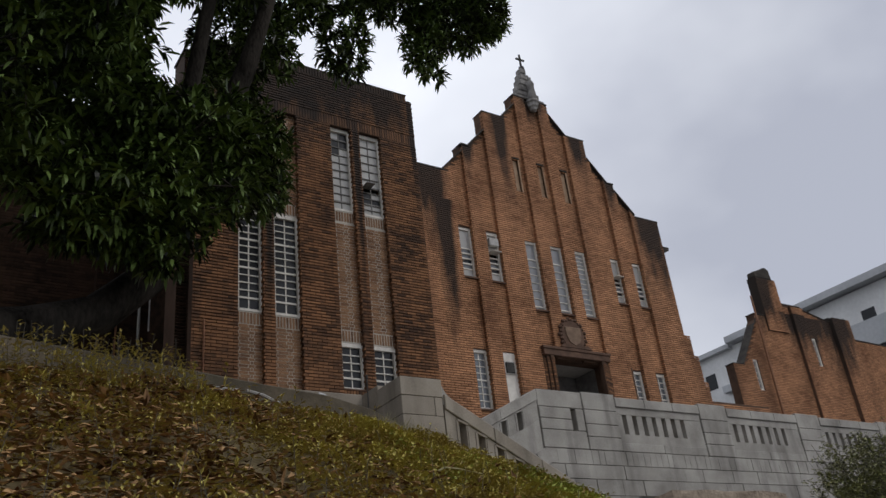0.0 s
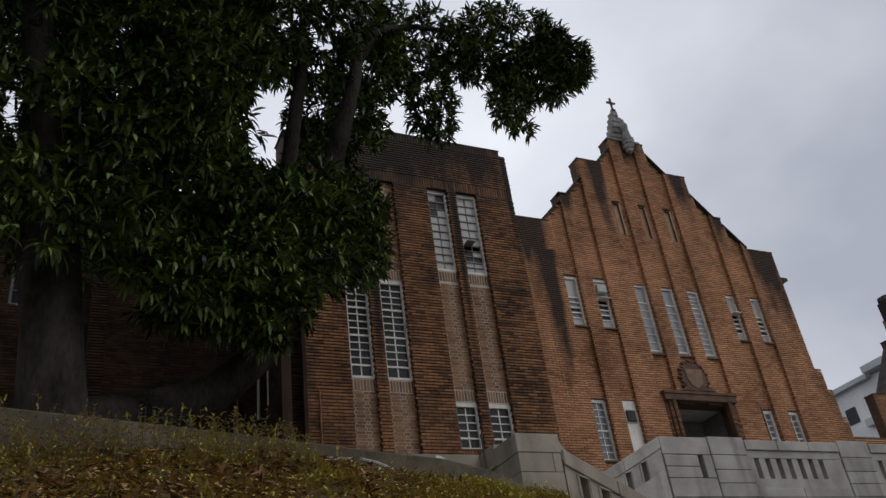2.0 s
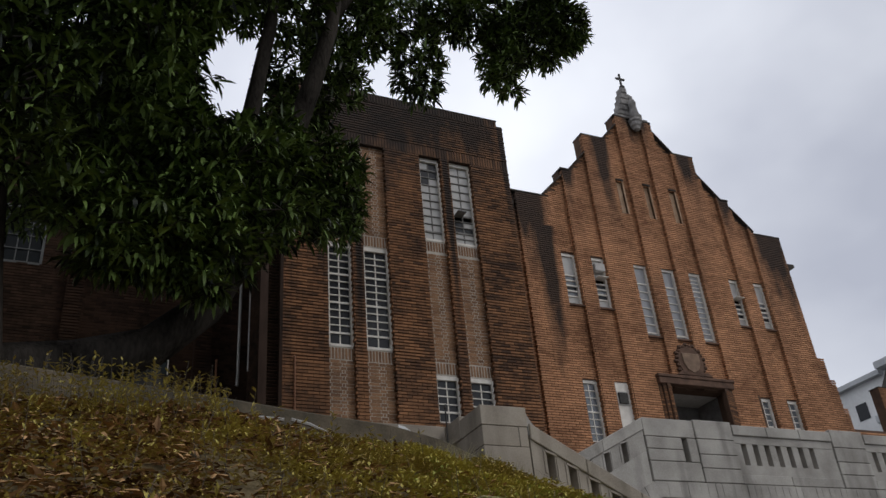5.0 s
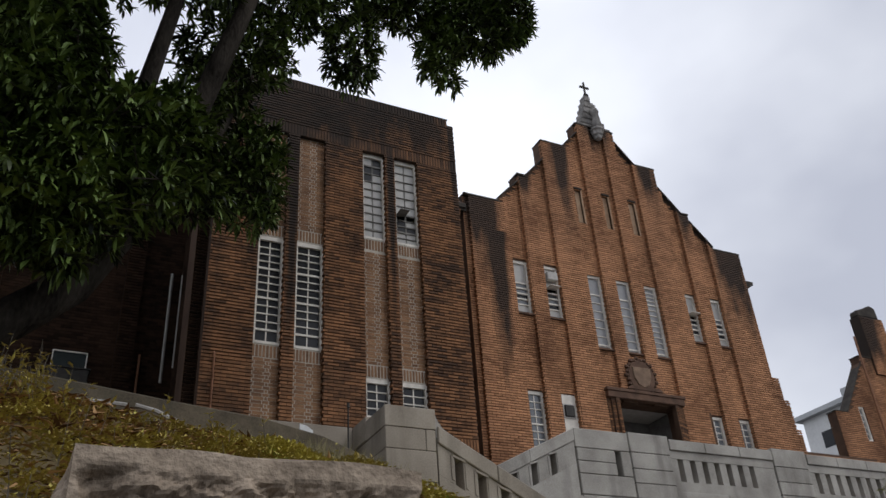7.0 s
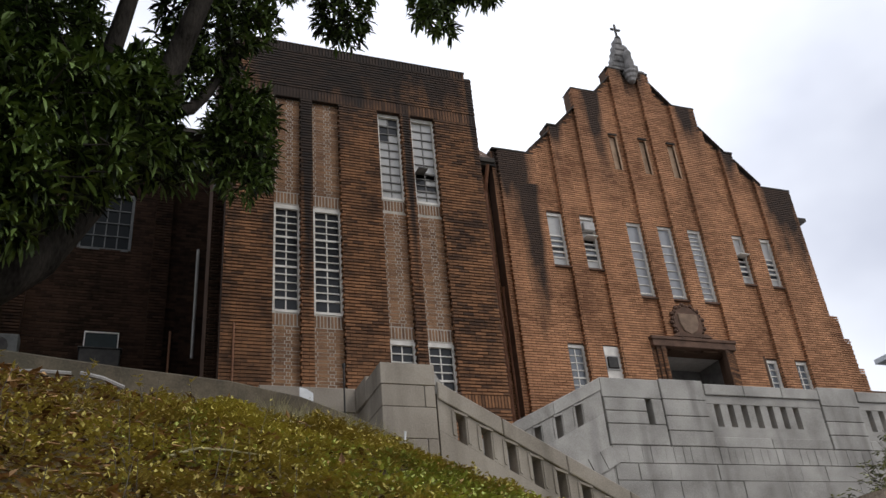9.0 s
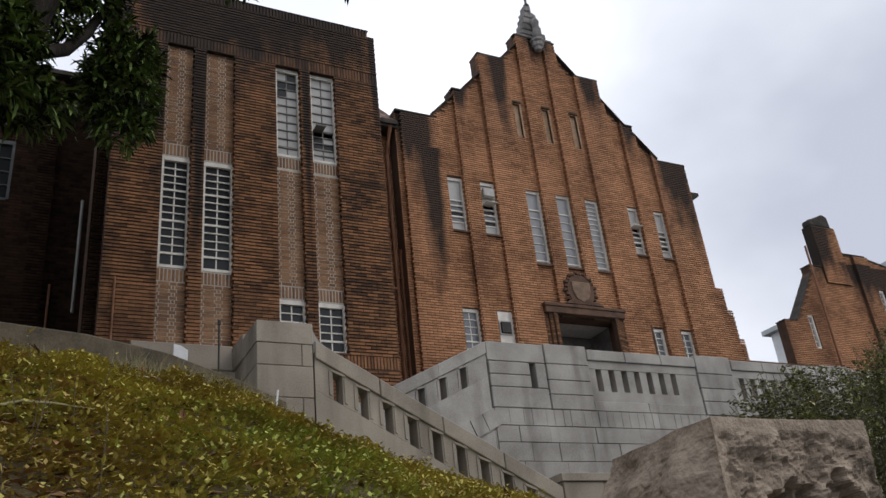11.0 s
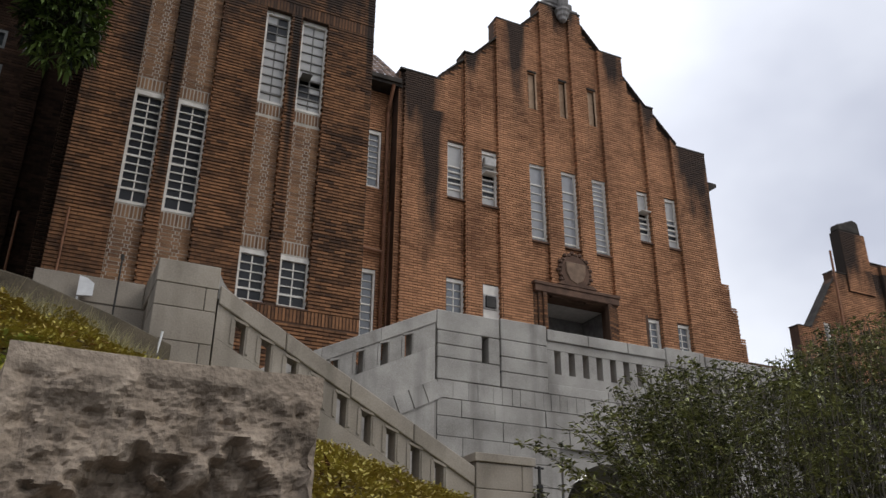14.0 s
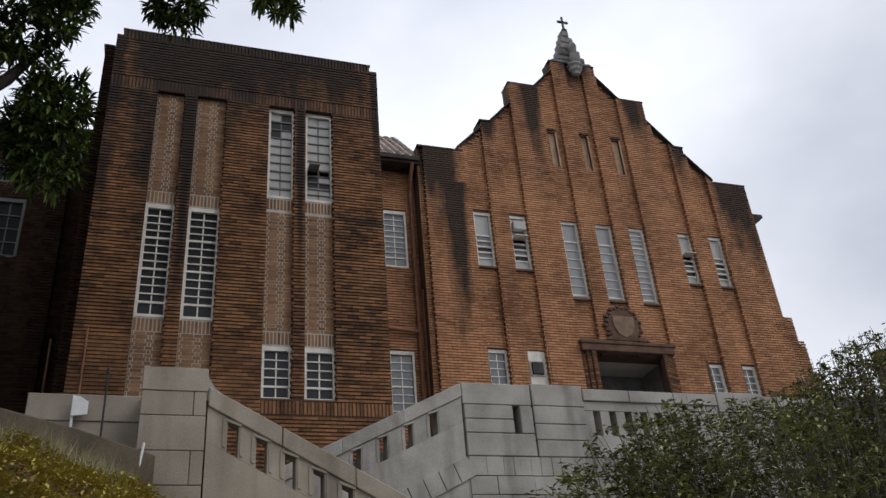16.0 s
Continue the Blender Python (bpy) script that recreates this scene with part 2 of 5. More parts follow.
GLINT_GLOW.node_tree.nodes["Principled BSDF"].inputs["Emission Strength"].default_value = 0.9
DEAD_WOOD = material("dead_wood", (0.12, 0.1, 0.075), (0.32, 0.27, 0.2), rough=0.9, scale=8, fine=60)
GREEN_HERB = material("green_ground_cover_leaf", (0.23, 0.255, 0.055), (0.43, 0.465, 0.105), rough=0.6, scale=0.9, fine=3, island=0.5, bump=0.0)
STRAW = material("dry_grass_blade", (0.19, 0.165, 0.085), (0.36, 0.32, 0.17), rough=0.75, scale=1.2, fine=4, island=0.5, bump=0.0)
HERB = material("ground_cover_leaf", (0.28, 0.2, 0.05), (0.47, 0.41, 0.095), rough=0.65, scale=0.9, fine=3, island=0.4, bump=0.0)
DRY = material("dry_fallen_leaf", (0.09, 0.042, 0.016), (0.42, 0.25, 0.11), rough=0.8, scale=2, fine=9, island=0.8, bump=0.0)
SOIL = material("soil_and_moss", (0.07, 0.055, 0.026), (0.2, 0.15, 0.075), rough=0.95, scale=1.6, fine=22, bump=0.8, bump_dist=0.03)
ASPHALT = material("asphalt", (0.035, 0.035, 0.035), (0.075, 0.073, 0.07), rough=0.9, scale=0.5, fine=60, bump=0.5)
PAVING = material("terrace_paving", (0.26, 0.25, 0.23), (0.42, 0.4, 0.37), rough=0.9, scale=1, fine=30)
RENDER_WHITE = material("white_render", (0.6, 0.6, 0.59), (0.8, 0.8, 0.79), rough=0.8, scale=0.3, fine=3, bump=0.05)
RENDER_GREY = material("grey_render", (0.38, 0.39, 0.4), (0.52, 0.53, 0.54), rough=0.8, scale=0.3, fine=3, bump=0.05)
PLASTIC = material("white_plastic_sheet", (0.6, 0.6, 0.6), (0.82, 0.82, 0.81), rough=0.5)
TEAL = material("dark_teal_panel", (0.004, 0.008, 0.008), (0.01, 0.02, 0.02), rough=0.5)


# ---------------------------------------------------------------- mesh helpers
class Shape:
    """Collects faces for one mesh."""

    def __init__(self):
        self.v, self.f = [], []

    def quad_box(self, x0, x1, y0, y1, z0, z1, back=True):
        k = len(self.v)
        self.v += [(x0, y0, z0), (x1, y0, z0), (x1, y1, z0), (x0, y1, z0), (x0, y0, z1), (x1, y0, z1), (x1, y1, z1), (x0, y1, z1)]
        self.f += [(k, k + 1, k + 5, k + 4), (k + 1, k + 2, k + 6, k + 5), (k + 3, k, k + 4, k + 7), (k + 4, k + 5, k + 6, k + 7), (k + 3, k + 2, k + 1, k)]
        if back:
            self.f.append((k + 2, k + 3, k + 7, k + 6))
        return self

    def slab(self, outline, y0, y1):
        """A prism from an outline of (x, z), counter-clockwise seen from the front, between two depths."""
        k, n = len(self.v), len(outline)
        self.v += [(x, y0, z) for x, z in outline] + [(x, y1, z) for x, z in outline]
        self.f.append(tuple(range(k, k + n)))
        self.f.append(tuple(range(k + 2 * n - 1, k + n - 1, -1)))
        for i in range(n):
            j = (i + 1) % n
            self.f.append((k + i, k + n + i, k + n + j, k + j))
        return self

    def prism(self, plan, z0, z1):
        """A prism from a plan of (x, y), counter-clockwise from above, between two heights."""
        k, n = len(self.v), len(plan)
        self.v += [(x, y, z0) for x, y in plan] + [(x, y, z1) for x, y in plan]
        self.f.append(tuple(range(k + n - 1, k - 1, -1)))
        self.f.append(tuple(range(k + n, k + 2 * n)))
        for i in range(n):
            j = (i + 1) % n
            self.f.append((k + i, k + j, k + n + j, k + n + i))
        return self

    def tube(self, points, radii, sides=8):
        """A tapered tube along points, closed at both ends."""
        k, pts = len(self.v), [Vector(p) for p in points]
        if isinstance(radii, (int, float)):
            radii = [radii] * len(pts)
        for i, p in enumerate(pts):
            d = (pts[min(i + 1, len(pts) - 1)] - pts[max(i - 1, 0)]).normalized()
            a = d.orthogonal().normalized() if i == 0 else (a - d * a.dot(d)).normalized()
            b = d.cross(a)
            for s in range(sides):
                w = 2 * math.pi * s / sides
                self.v.append(tuple(p + (a * math.cos(w) + b * math.sin(w)) * radii[i]))
        for i in range(len(pts) - 1):
            for s in range(sides):
                u = (s + 1) % sides
                self.f.append((k + i * sides + s, k + i * sides + u, k + (i + 1) * sides + u, k + (i + 1) * sides + s))
        self.f.append(tuple(k + s for s in range(sides - 1, -1, -1)))
        self.f.append(tuple(k + (len(pts) - 1) * sides + s for s in range(sides)))
        return self

    def lathe(self, cx, cy, rings, sides=12):
        """A turned form from rings of (radius, z)."""
        k = len(self.v)
        for r, z in rings:
            for s in range(sides):
                w = 2 * math.pi * (s + 0.5) / sides
                self.v.append((cx + r * math.cos(w), cy + r * math.sin(w), z))
        for i in range(len(rings) - 1):
            for s in range(sides):
                u = (s + 1) % sides
                self.f.append((k + i * sides + s, k + i * sides + u, k + (i + 1) * sides + u, k + (i + 1) * sides + s))
        self.f.append(tuple(k + s for s in range(sides - 1, -1, -1)))
        self.f.append(tuple(k + (len(rings) - 1) * sides + s for s in range(sides)))
        return self

    def mesh(self, name, mat, smooth=False, bevel=0.0):
        me = bpy.data.meshes.new(name)
        me.from_pydata(self.v, [], self.f)
        if bevel:
            bm = bmesh.new()
            bm.from_mesh(me)
            bmesh.ops.bevel(bm, geom=list(bm.edges), offset=bevel, segments=1, affect="EDGES", profile=0.5, clamp_overlap=True)
            bm.to_mesh(me)
            bm.free()
        me.materials.append(mat)
        if smooth:
            me.polygons.foreach_set("use_smooth", [True] * len(me.polygons))
        me.update()
        return me


def part(name, shape, mat, parent, label="", smooth=False, bevel=0.0, kind=""):
    ob = new(name, shape.mesh(name, mat, smooth, bevel))
    ob.parent = parent
    return tagged(ob, label, kind=kind)


def thing(name, label, category, group="", kind="", at=(0, 0, 0)):
    ob = new(name)
    ob.location = at
    return tagged(ob, label, category, group, kind)


def whole(name, shape, mat, label, category, kind="", smooth=False, bevel=0.0, group=""):
    return tagged(new(name, shape.mesh(name, mat, smooth, bevel)), label, category, group, kind)


def box(x0, x1, y0, y1, z0, z1):
    return Shape().quad_box(x0, x1, y0, y1, z0, z1)


def gaps(a, b, cuts):
    """What is left of a..b without the cuts."""
    out, at = [], a
    for c, d in sorted(cuts):
        if c > at + 0.01:
            out.append((at, min(c, b)))
        at = max(at, d)
    if at < b - 0.01:
        out.append((at, b))
    return [(p, q) for p, q in out if q > p + 0.01]


COURSE, LONG = 0.0765, 0.245  # brick course and length with their joints


def courses(shape, zones, z0, z1, openings, top=None, proud=0.03, rng=random.Random(3), bed=0.014):
    """Bricks laid in running bond over zones of (x0, x1, face), between openings, under a roofline."""
    n0, n1 = math.floor(z0 / COURSE), math.floor(z1 / COURSE)
    for k in range(n0, n1):
        a, b = k * COURSE + bed, (k + 1) * COURSE - bed
        mid = (a + b) / 2
        for xa, xb, face in zones:
            cuts = [(o[0], o[1]) for o in openings if o[2] < mid < o[3] and o[0] < xb and o[1] > xa]
            for p, q in gaps(xa, xb, cuts):
                x = math.floor(p / LONG) * LONG - (LONG / 2 if k % 2 else 0)
                while x < q:
                    l_, r_ = max(x, p) + 0.005, min(x + LONG, q) - 0.005
                    x += LONG
                    if r_ - l_ < 0.03 or (top and min(top(l_), top(r_)) < b):
                        continue
                    j = rng.uniform(-0.003, 0.004)
                    shape.quad_box(l_, r_, face - proud - j, face + 0.01, a + rng.uniform(-0.002, 0.002), b + rng.uniform(-0.002, 0.002), back=False)
    return shape


def reveal(shape, x, z0, z1, front, back, rng=random.Random(17)):
    """The side of a pier beside a recessed bay: every other course stands out a little."""
    for k in range(math.floor(z0 / COURSE) + 1, math.floor(z1 / COURSE)):
        out = 0.004 + (0.022 if k % 2 else 0.0) + rng.uniform(0, 0.004)
        shape.quad_box(x - out, x + 0.02, front + 0.004, back + 0.006, k * COURSE + 0.013, (k + 1) * COURSE - 0.013, back=False)
    return shape


def soldiers(shape, x0, x1, z0, z1, face, proud=0.007, width=0.075):
    n = max(1, round((x1 - x0) / width))
    w = (x1 - x0) / n
    for i in range(n):
        shape.quad_box(x0 + i * w + 0.012, x0 + (i + 1) * w - 0.012, face - proud, face + 0.01, z0 + 0.006, z1 - 0.006, back=False)
    return shape


def walling(shape, x0, x1, z0, top, openings, y0, y1, breaks=()):
    """A wall with openings right through it, under a roofline given by top(x) or a height."""
    f = top if callable(top) else (lambda x: top)
    xs = sorted({x0, x1, *breaks, *(o[0] for o in openings), *(o[1] for o in openings)})
    xs = [x for x in xs if x0 <= x <= x1]
    for a, b in zip(xs, xs[1:]):
        if b - a < 1e-4:
            continue
        mid = (a + b) / 2
        ha, hb = f(a + 1e-4), f(b - 1e-4)
        cuts = [(o[2], o[3]) for o in openings if o[0] < mid < o[1]]
        spans = gaps(z0, min(ha, hb) - 0.02, cuts)
        for i, (p, q) in enumerate(spans):
            last = i == len(spans) - 1 and q > min(ha, hb) - 0.05
            shape.slab([(a, p), (b, p), (b, hb if last else q), (a, ha if last else q)], y0, y1)
    return shape


def window(parent, x0, x1, z0, z1, y, rows, cols=2, bars=WHITE_PAINT, pane_mats=(DARK_GLASS,), transoms=(), frame_w=0.06, head=0.1, label="", tilt=(), front=0.06, dark=(), frame_mat=None, bar=0.012):
    """A steel casement in its reveal: frame, transoms, glazing bars and one pane for each light between transoms."""
    w = new("window")
    w.location = ((x0 + x1) / 2, y, z0)
    w.parent = parent
    tagged(w, label)
    cx = (x0 + x1) / 2

    def sub(name, s, mat, **kw):
        s.v = [(vx - cx, vy - y, vz - z0) for vx, vy, vz in s.v]
        return part(name, s, mat, w, **kw)

    fr = Shape()
    fr.quad_box(x0, x0 + frame_w, y - front, y + 0.05, z0, z1).quad_box(x1 - frame_w, x1, y - front, y + 0.05, z0, z1)
    fr.quad_box(x0 + frame_w, x1 - frame_w, y - front + 0.003, y + 0.05, z1 - head, z1).quad_box(x0 + frame_w, x1 - frame_w, y - front - 0.012, y + 0.05, z0, z0 + 0.06)
    sub("frame", fr, frame_mat or bars)
    ia, ib, ja, jb = x0 + frame_w, x1 - frame_w, z0 + 0.06, z1 - head
    levels = [ja, *[ja + (jb - ja) * t for t in transoms], jb]
    for z in levels[1:-1]:
        sub("transom", box(ia, ib, y - 0.025, y + 0.03, z - 0.022, z + 0.022), bars)
    for i, (a, b) in enumerate(zip(levels, levels[1:])):
        m_ = pane_mats[i % len(pane_mats)]
        n = rows[i] if isinstance(rows, (list, tuple)) else rows
        for r in range(n):
            za, zb = a + (b - a) * r / n, a + (b - a) * (r + 1) / n
            if r:
                sub("glazing_bar", box(ia, ib, y - 0.012 - bar, y + 0.012, za - bar, za + bar), bars)
            for c in range(cols):
                xa, xb = ia + (ib - ia) * c / cols, ia + (ib - ia) * (c + 1) / cols
                if (i, r) in tilt:
                    t_ = Shape()
                    out = 0.3
                    t_.slab([(xa + 0.012, zb - 0.03), (xb - 0.012, zb - 0.03), (xb - 0.012, zb - 0.012), (xa + 0.012, zb - 0.012)], y - out, y + 0.01)
                    if c == 0:
                        sub("open_vent", t_, bars)
                    continue
                if (i, r, c) in dark:
                    sub("pane", box(xa + 0.004, xb - 0.004, y + 0.004, y + 0.012, za + 0.004, zb - 0.004), DARK_GLASS)
                    continue
                sub("pane", box(xa + 0.004, xb - 0.004, y + 0.004, y + 0.012, za + 0.004, zb - 0.004), m_)
        for c in range(1, cols):
            x = ia + (ib - ia) * c / cols
            sub("glazing_bar", box(x - 0.013, x + 0.013, y - 0.014, y + 0.014, a, b), bars)
    return w


# ---------------------------------------------------------------- ground and slope
def rise(x, y):
    """Height of the planted bank between the roadside wall and the stair."""
    u, v = max(x, -6.2) + 3.0, y + 9.0
    z = SLOPE[0] + SLOPE[1] * u + SLOPE[2] * v + SLOPE[3] * v * v + SLOPE[4] * u * v
    foot = -8.0 + max(0.0, min(x, -1.9) + 5.2) * 0.5 - 0.12
    if y > foot - 0.9:
        z -= 0.28 * min(1.0, (y - foot + 0.9) / 0.9)
    return z - 0.08 - 0.26 * min(max(0.0, x + 2.8), 1.0) - 0.06 * max(0.0, x + 1.8)


SLOPE = (3.604, -0.1898, 0.4456, -0.0197, -0.0282)
ground = Shape()
ground.v = [(-900, -900, 0), (900, -900, 0), (900, 900, 0), (-900, 900, 0)]
ground.f = [(0, 1, 2, 3)]
whole("ground", ground, ASPHALT, "dark grey asphalt and open ground below the hillside", "ground", "structure")

bank = Shape()
NX, NY = 110, 60
for j in range(NY + 1):
    for i in range(NX + 1):
        x, y = -16 + 24 * i / NX, -14.15 + 8.35 * j / NY
        z = rise(x, y) + 0.05 * noise.noise(Vector((x * 1.3, y * 1.3, 0))) + 0.03 * noise.noise(Vector((x * 4, y * 4, 3)))
        bank.v.append((x, y, max(z, 0.05)))
for j in range(NY):
    for i in range(NX):
        k = j * (NX + 1) + i
        bank.f.append((k, k + 1, k + NX + 2, k + NX + 1))
whole("bank", bank, SOIL, "sloping bank of soil and moss below the terrace", "bank", "structure", smooth=True)

court = Shape()
court.prism([(-30, -7.9), (-4, -7.6), (-1.9, -6.2), (-1.9, -5.2), (-1.9, 3.6), (-30, 3.6)], 0.0, 4.38)
whole("courtyard", court, PAVING, "paved yard between the low wall and the brick tower", "ground", "structure")
terrace = Shape().quad_box(2.6, 5.4, -2.85, 24, 0.0, 5.85).quad_box(7.5, 40, -2.85, 24, 0.0, 5.85).quad_box(5.4, 7.5, -2.85, 0.8, 4.45, 5.85).quad_box(5.4, 7.5, 0.8, 24, 0.0, 5.85).quad_box(-1.9, 2.6, -0.9, 3.4, 0.0, 5.85)
whole("terrace", terrace, PAVING, "stone-paved terrace in front of the church gable", "terrace", "structure")

# ---------------------------------------------------------------- the brick church with its tower wing
church = thing("brick_church", "weathered red-brick church with a stepped gable and a flat-topped tower wing", "church", at=(0, 0, 4.4))


def own(name, shape, mat, label="", parent=church, **kw):
    base = parent.matrix_world.translation if parent is not church else Vector((0, 0, 4.4))
    shape.v = [(x, y, z - 4.4) for x, y, z in shape.v]
    return part(name, shape, mat, parent, label, **kw)


# tower wing: column bays hold windows and patterned panels
TX0, TX1, TZ0, TZ1 = -3.48, 2.6, 4.4, 16.2
BAYS = [(-2.46, -1.86), (-1.6, -0.945), (0.0, 0.6), (0.84, 1.48)]
T_WIN = [(-2.46, -1.86, 9.15, 11.76), (-1.6, -0.945, 9.15, 11.76), (0.0, 0.6, 12.2, 14.69), (0.84, 1.48, 12.2, 14.69),
         (0.0, 0.6, 7.54, 8.68), (0.84, 1.48, 7.54, 8.68)]
FACE, BAY = -0.13, -0.02
BAY_Z = {0: (4.4, 14.69), 1: (4.4, 14.69), 2: (7.54, 14.69), 3: (7.54, 14.69)}
bay_open = [(b[0], b[1], *BAY_Z[i]) for i, b in enumerate(BAYS)]
tower = walling(Shape(), TX0, TX1, TZ0, TZ1, bay_open, FACE, BAY)
walling(tower, TX0, TX1, TZ0, TZ1, T_WIN, BAY, 0.3)
for xa, xb, ya, yb, zt in ((TX0, TX0 + 0.3, 0.3, 3.4, TZ1), (TX1 - 0.3, TX1, 0.3, 3.7, TZ1), (TX0, TX1, 3.7, 4.0, TZ1), (TX0 - 0.24, TX0, 0.22, 1.0, TZ1 - 0.12)):
    own("side_wall", box(xa, xb, ya, yb, TZ0, zt), MORTAR)
tower_wall = own("tower_wall", tower, MORTAR, "recessed dark mortar of the tower's brickwork")
own("tower_roof", Shape().quad_box(TX0 + 0.3, TX1 - 0.3, 0.3, 3.7, 15.6, 15.8), COPING)
own("parapet", Shape().quad_box(TX0 + 0.14, TX1 - 0.18, FACE - 0.004, 0.3, TZ1, TZ1 + 0.12), MORTAR)
own("brickwork", soldiers(Shape(), TX0 + 0.14, TX1 - 0.18, TZ1 - 0.1, TZ1 + 0.14, FACE - 0.016, proud=0.02, width=0.08), TOWER_SHADE_BRICK, kind="stuff")
own("tower_coping", Shape().quad_box(TX0 + 0.12, TX1 - 0.16, FACE - 0.04, 0.32, TZ1 + 0.145, TZ1 + 0.17).quad_box(TX0 - 0.28, TX0 - 0.04, 0.18, 1.0, TZ1 - 0.12, TZ1 - 0.08)
    .quad_box(TX1 - 0.32, TX1 + 0.02, 0.34, 4.0, TZ1, TZ1 + 0.06).quad_box(TX0 - 0.02, TX0 + 0.32, 0.34, 4.0, TZ1, TZ1 + 0.06), COPING, "sooty coping course")

SOLDIER_TOP = (14.69, 15.0)
skip = [*bay_open, (TX0, TX1, *SOLDIER_TOP), (0.0, TX1, 7.22, 7.5), (0.0, 1.48, 7.5, 7.54)]
t_bricks = courses(Shape(), [(TX0, TX1, FACE)], 8.73, TZ1, skip)
soldiers(t_bricks, TX0, TX1, *SOLDIER_TOP, FACE - 0.01)
courses(t_bricks, [(0.0, TX1, FACE)], 7.5, 8.73, skip)
for i, b in enumerate(BAYS):
    reveal(t_bricks, b[1], *BAY_Z[i], FACE - 0.03, BAY)
own("brickwork", t_bricks, TOWER_SHADE_BRICK, kind="stuff")
low_bricks = courses(courses(Shape(), [(TX0, TX1, FACE)], TZ0, 7.2, skip), [(TX0, 0.0, FACE)], 7.19, 7.27, skip)
soldiers(low_bricks, 0.0, TX1, 7.22, 7.5, FACE - 0.012)
own("brickwork", low_bricks, TOWER_SHADE_BRICK, kind="stuff")
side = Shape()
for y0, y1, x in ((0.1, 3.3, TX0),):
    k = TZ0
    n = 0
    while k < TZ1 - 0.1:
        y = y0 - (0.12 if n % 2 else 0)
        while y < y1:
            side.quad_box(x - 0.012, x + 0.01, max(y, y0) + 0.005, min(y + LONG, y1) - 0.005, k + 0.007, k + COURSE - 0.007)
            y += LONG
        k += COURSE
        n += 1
own("side_brickwork", side, SHADED_BRICK, kind="stuff")
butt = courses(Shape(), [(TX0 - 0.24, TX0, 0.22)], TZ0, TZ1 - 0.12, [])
own("side_brickwork", butt, SHADED_BRICK, kind="stuff")

# patterned panels in the bays: pale joints, soldier rows and a woven middle strip
PANELS = [(0, 11.76, 14.69), (1, 11.76, 14.69), (0, 4.4, 9.15), (1, 4.4, 9.15), (2, 8.68, 12.2), (3, 8.68, 12.2)]
for bay, za, zb in PANELS:
    xa, xb = BAYS[bay]
    pb = Shape().quad_box(xa, xb, BAY - 0.012, BAY - 0.002, za, zb)
    own("panel_bed", pb, PALE_MORTAR)
    pn = Shape()
    bottom, top_ = za, zb
    if za > 8:
        soldiers(pn, xa, xb, za + 0.03, za + 0.3, BAY - 0.012, width=0.075)
        bottom = za + 0.32
    if bay in (0, 1) and za < 8 or bay in (2, 3):
        soldiers(pn, xa, xb, zb - 0.3, zb - 0.03, BAY - 0.012, width=0.075)
        top_ = zb - 0.32
    z, n, rng = bottom, 0, random.Random(bay * 7 + int(za))
    third = (xb - xa) / 3
    while z < top_ - 0.05:
        h = COURSE
        cuts_ = (0.07, 0.45, 0.69) if n % 2 else (0.13, 0.52, 0.63)
        edges = [0.0, *cuts_, 1.0]
        for k, (ca, cb) in enumerate(zip(edges, edges[1:])):
            header = k in (0, 2)
            out = 0.004 + rng.uniform(0, 0.003)
            g_ = 0.0085
            bed = 0.008 if header else (0.0035 if rng.random() < 0.75 else 0.008)
            pn.quad_box(xa + ca * (xb - xa) + g_, xa + cb * (xb - xa) - g_, BAY - 0.012 - out, BAY, z + bed, z + h - bed, back=False)
        z += h
        n += 1
    own("patterned_panel", pn, PANEL_BRICK, "buff patterned brick panel with pale joints", kind="stuff")

T_STYLES = {0: dict(rows=[1, 4, 4, 4], transoms=(0.115, 0.42, 0.715)), 1: dict(rows=[1, 4, 4, 4], transoms=(0.115, 0.42, 0.715)),
            2: dict(rows=[1, 8, 1], cols=2, transoms=(0.1, 0.9), pane_mats=(PALE_GLASS,), bars=LOUVRE_SHADOW, frame_mat=WHITE_PAINT, dark=((1, 6, 0), (1, 7, 0), (1, 7, 1), (2, 0, 1))),
            3: dict(rows=[2, 3, 6], cols=2, transoms=(0.14, 0.36), pane_mats=(PALE_GLASS,), bars=LOUVRE_SHADOW, frame_mat=WHITE_PAINT, tilt=((1, 2),), dark=((1, 0, 0), (1, 0, 1), (1, 1, 0))),
            4: dict(rows=[1, 4], transoms=(0.24,)), 5: dict(rows=[1, 4], transoms=(0.24,))}
for i, (a, b, c, d) in enumerate(T_WIN):
    window(church, a, b, c - 4.4, d - 4.4, 0.03, label="white steel casement window with small panes" if i not in (2, 3) else "tall casement window with obscured panes", **T_STYLES[i])
own("window_sill", Shape().quad_box(-0.02, 0.62, FACE - 0.03, 0.0, 7.5, 7.535).quad_box(0.82, 1.5, FACE - 0.03, 0.0, 7.5, 7.535), LINTEL)
own("rooms_behind", Shape().quad_box(-3.1, 2.2, 1.2, 1.3, 5.0, 15.4), INTERIOR, "grey sheet for the shaded rooms behind the windows")

# church gable
CX = 10.2


def gable_top(x):
    return stepped(abs(x - CX)) - 0.14


def stepped(d):
    if d > 4.38:
        return 16.75
    if d > 3.55:
        return 16.85 + (4.38 - d) / 0.83 * 0.9
    if d > 3.25:
        return 18.02
    if d > 2.42:
        return 18.0 + (3.25 - d) / 0.83 * 0.95
    if d > 1.55:
        return 19.72
    if d > 0.82:
        return 19.7 + (1.55 - d) / 0.73 * 0.85
    return 20.95


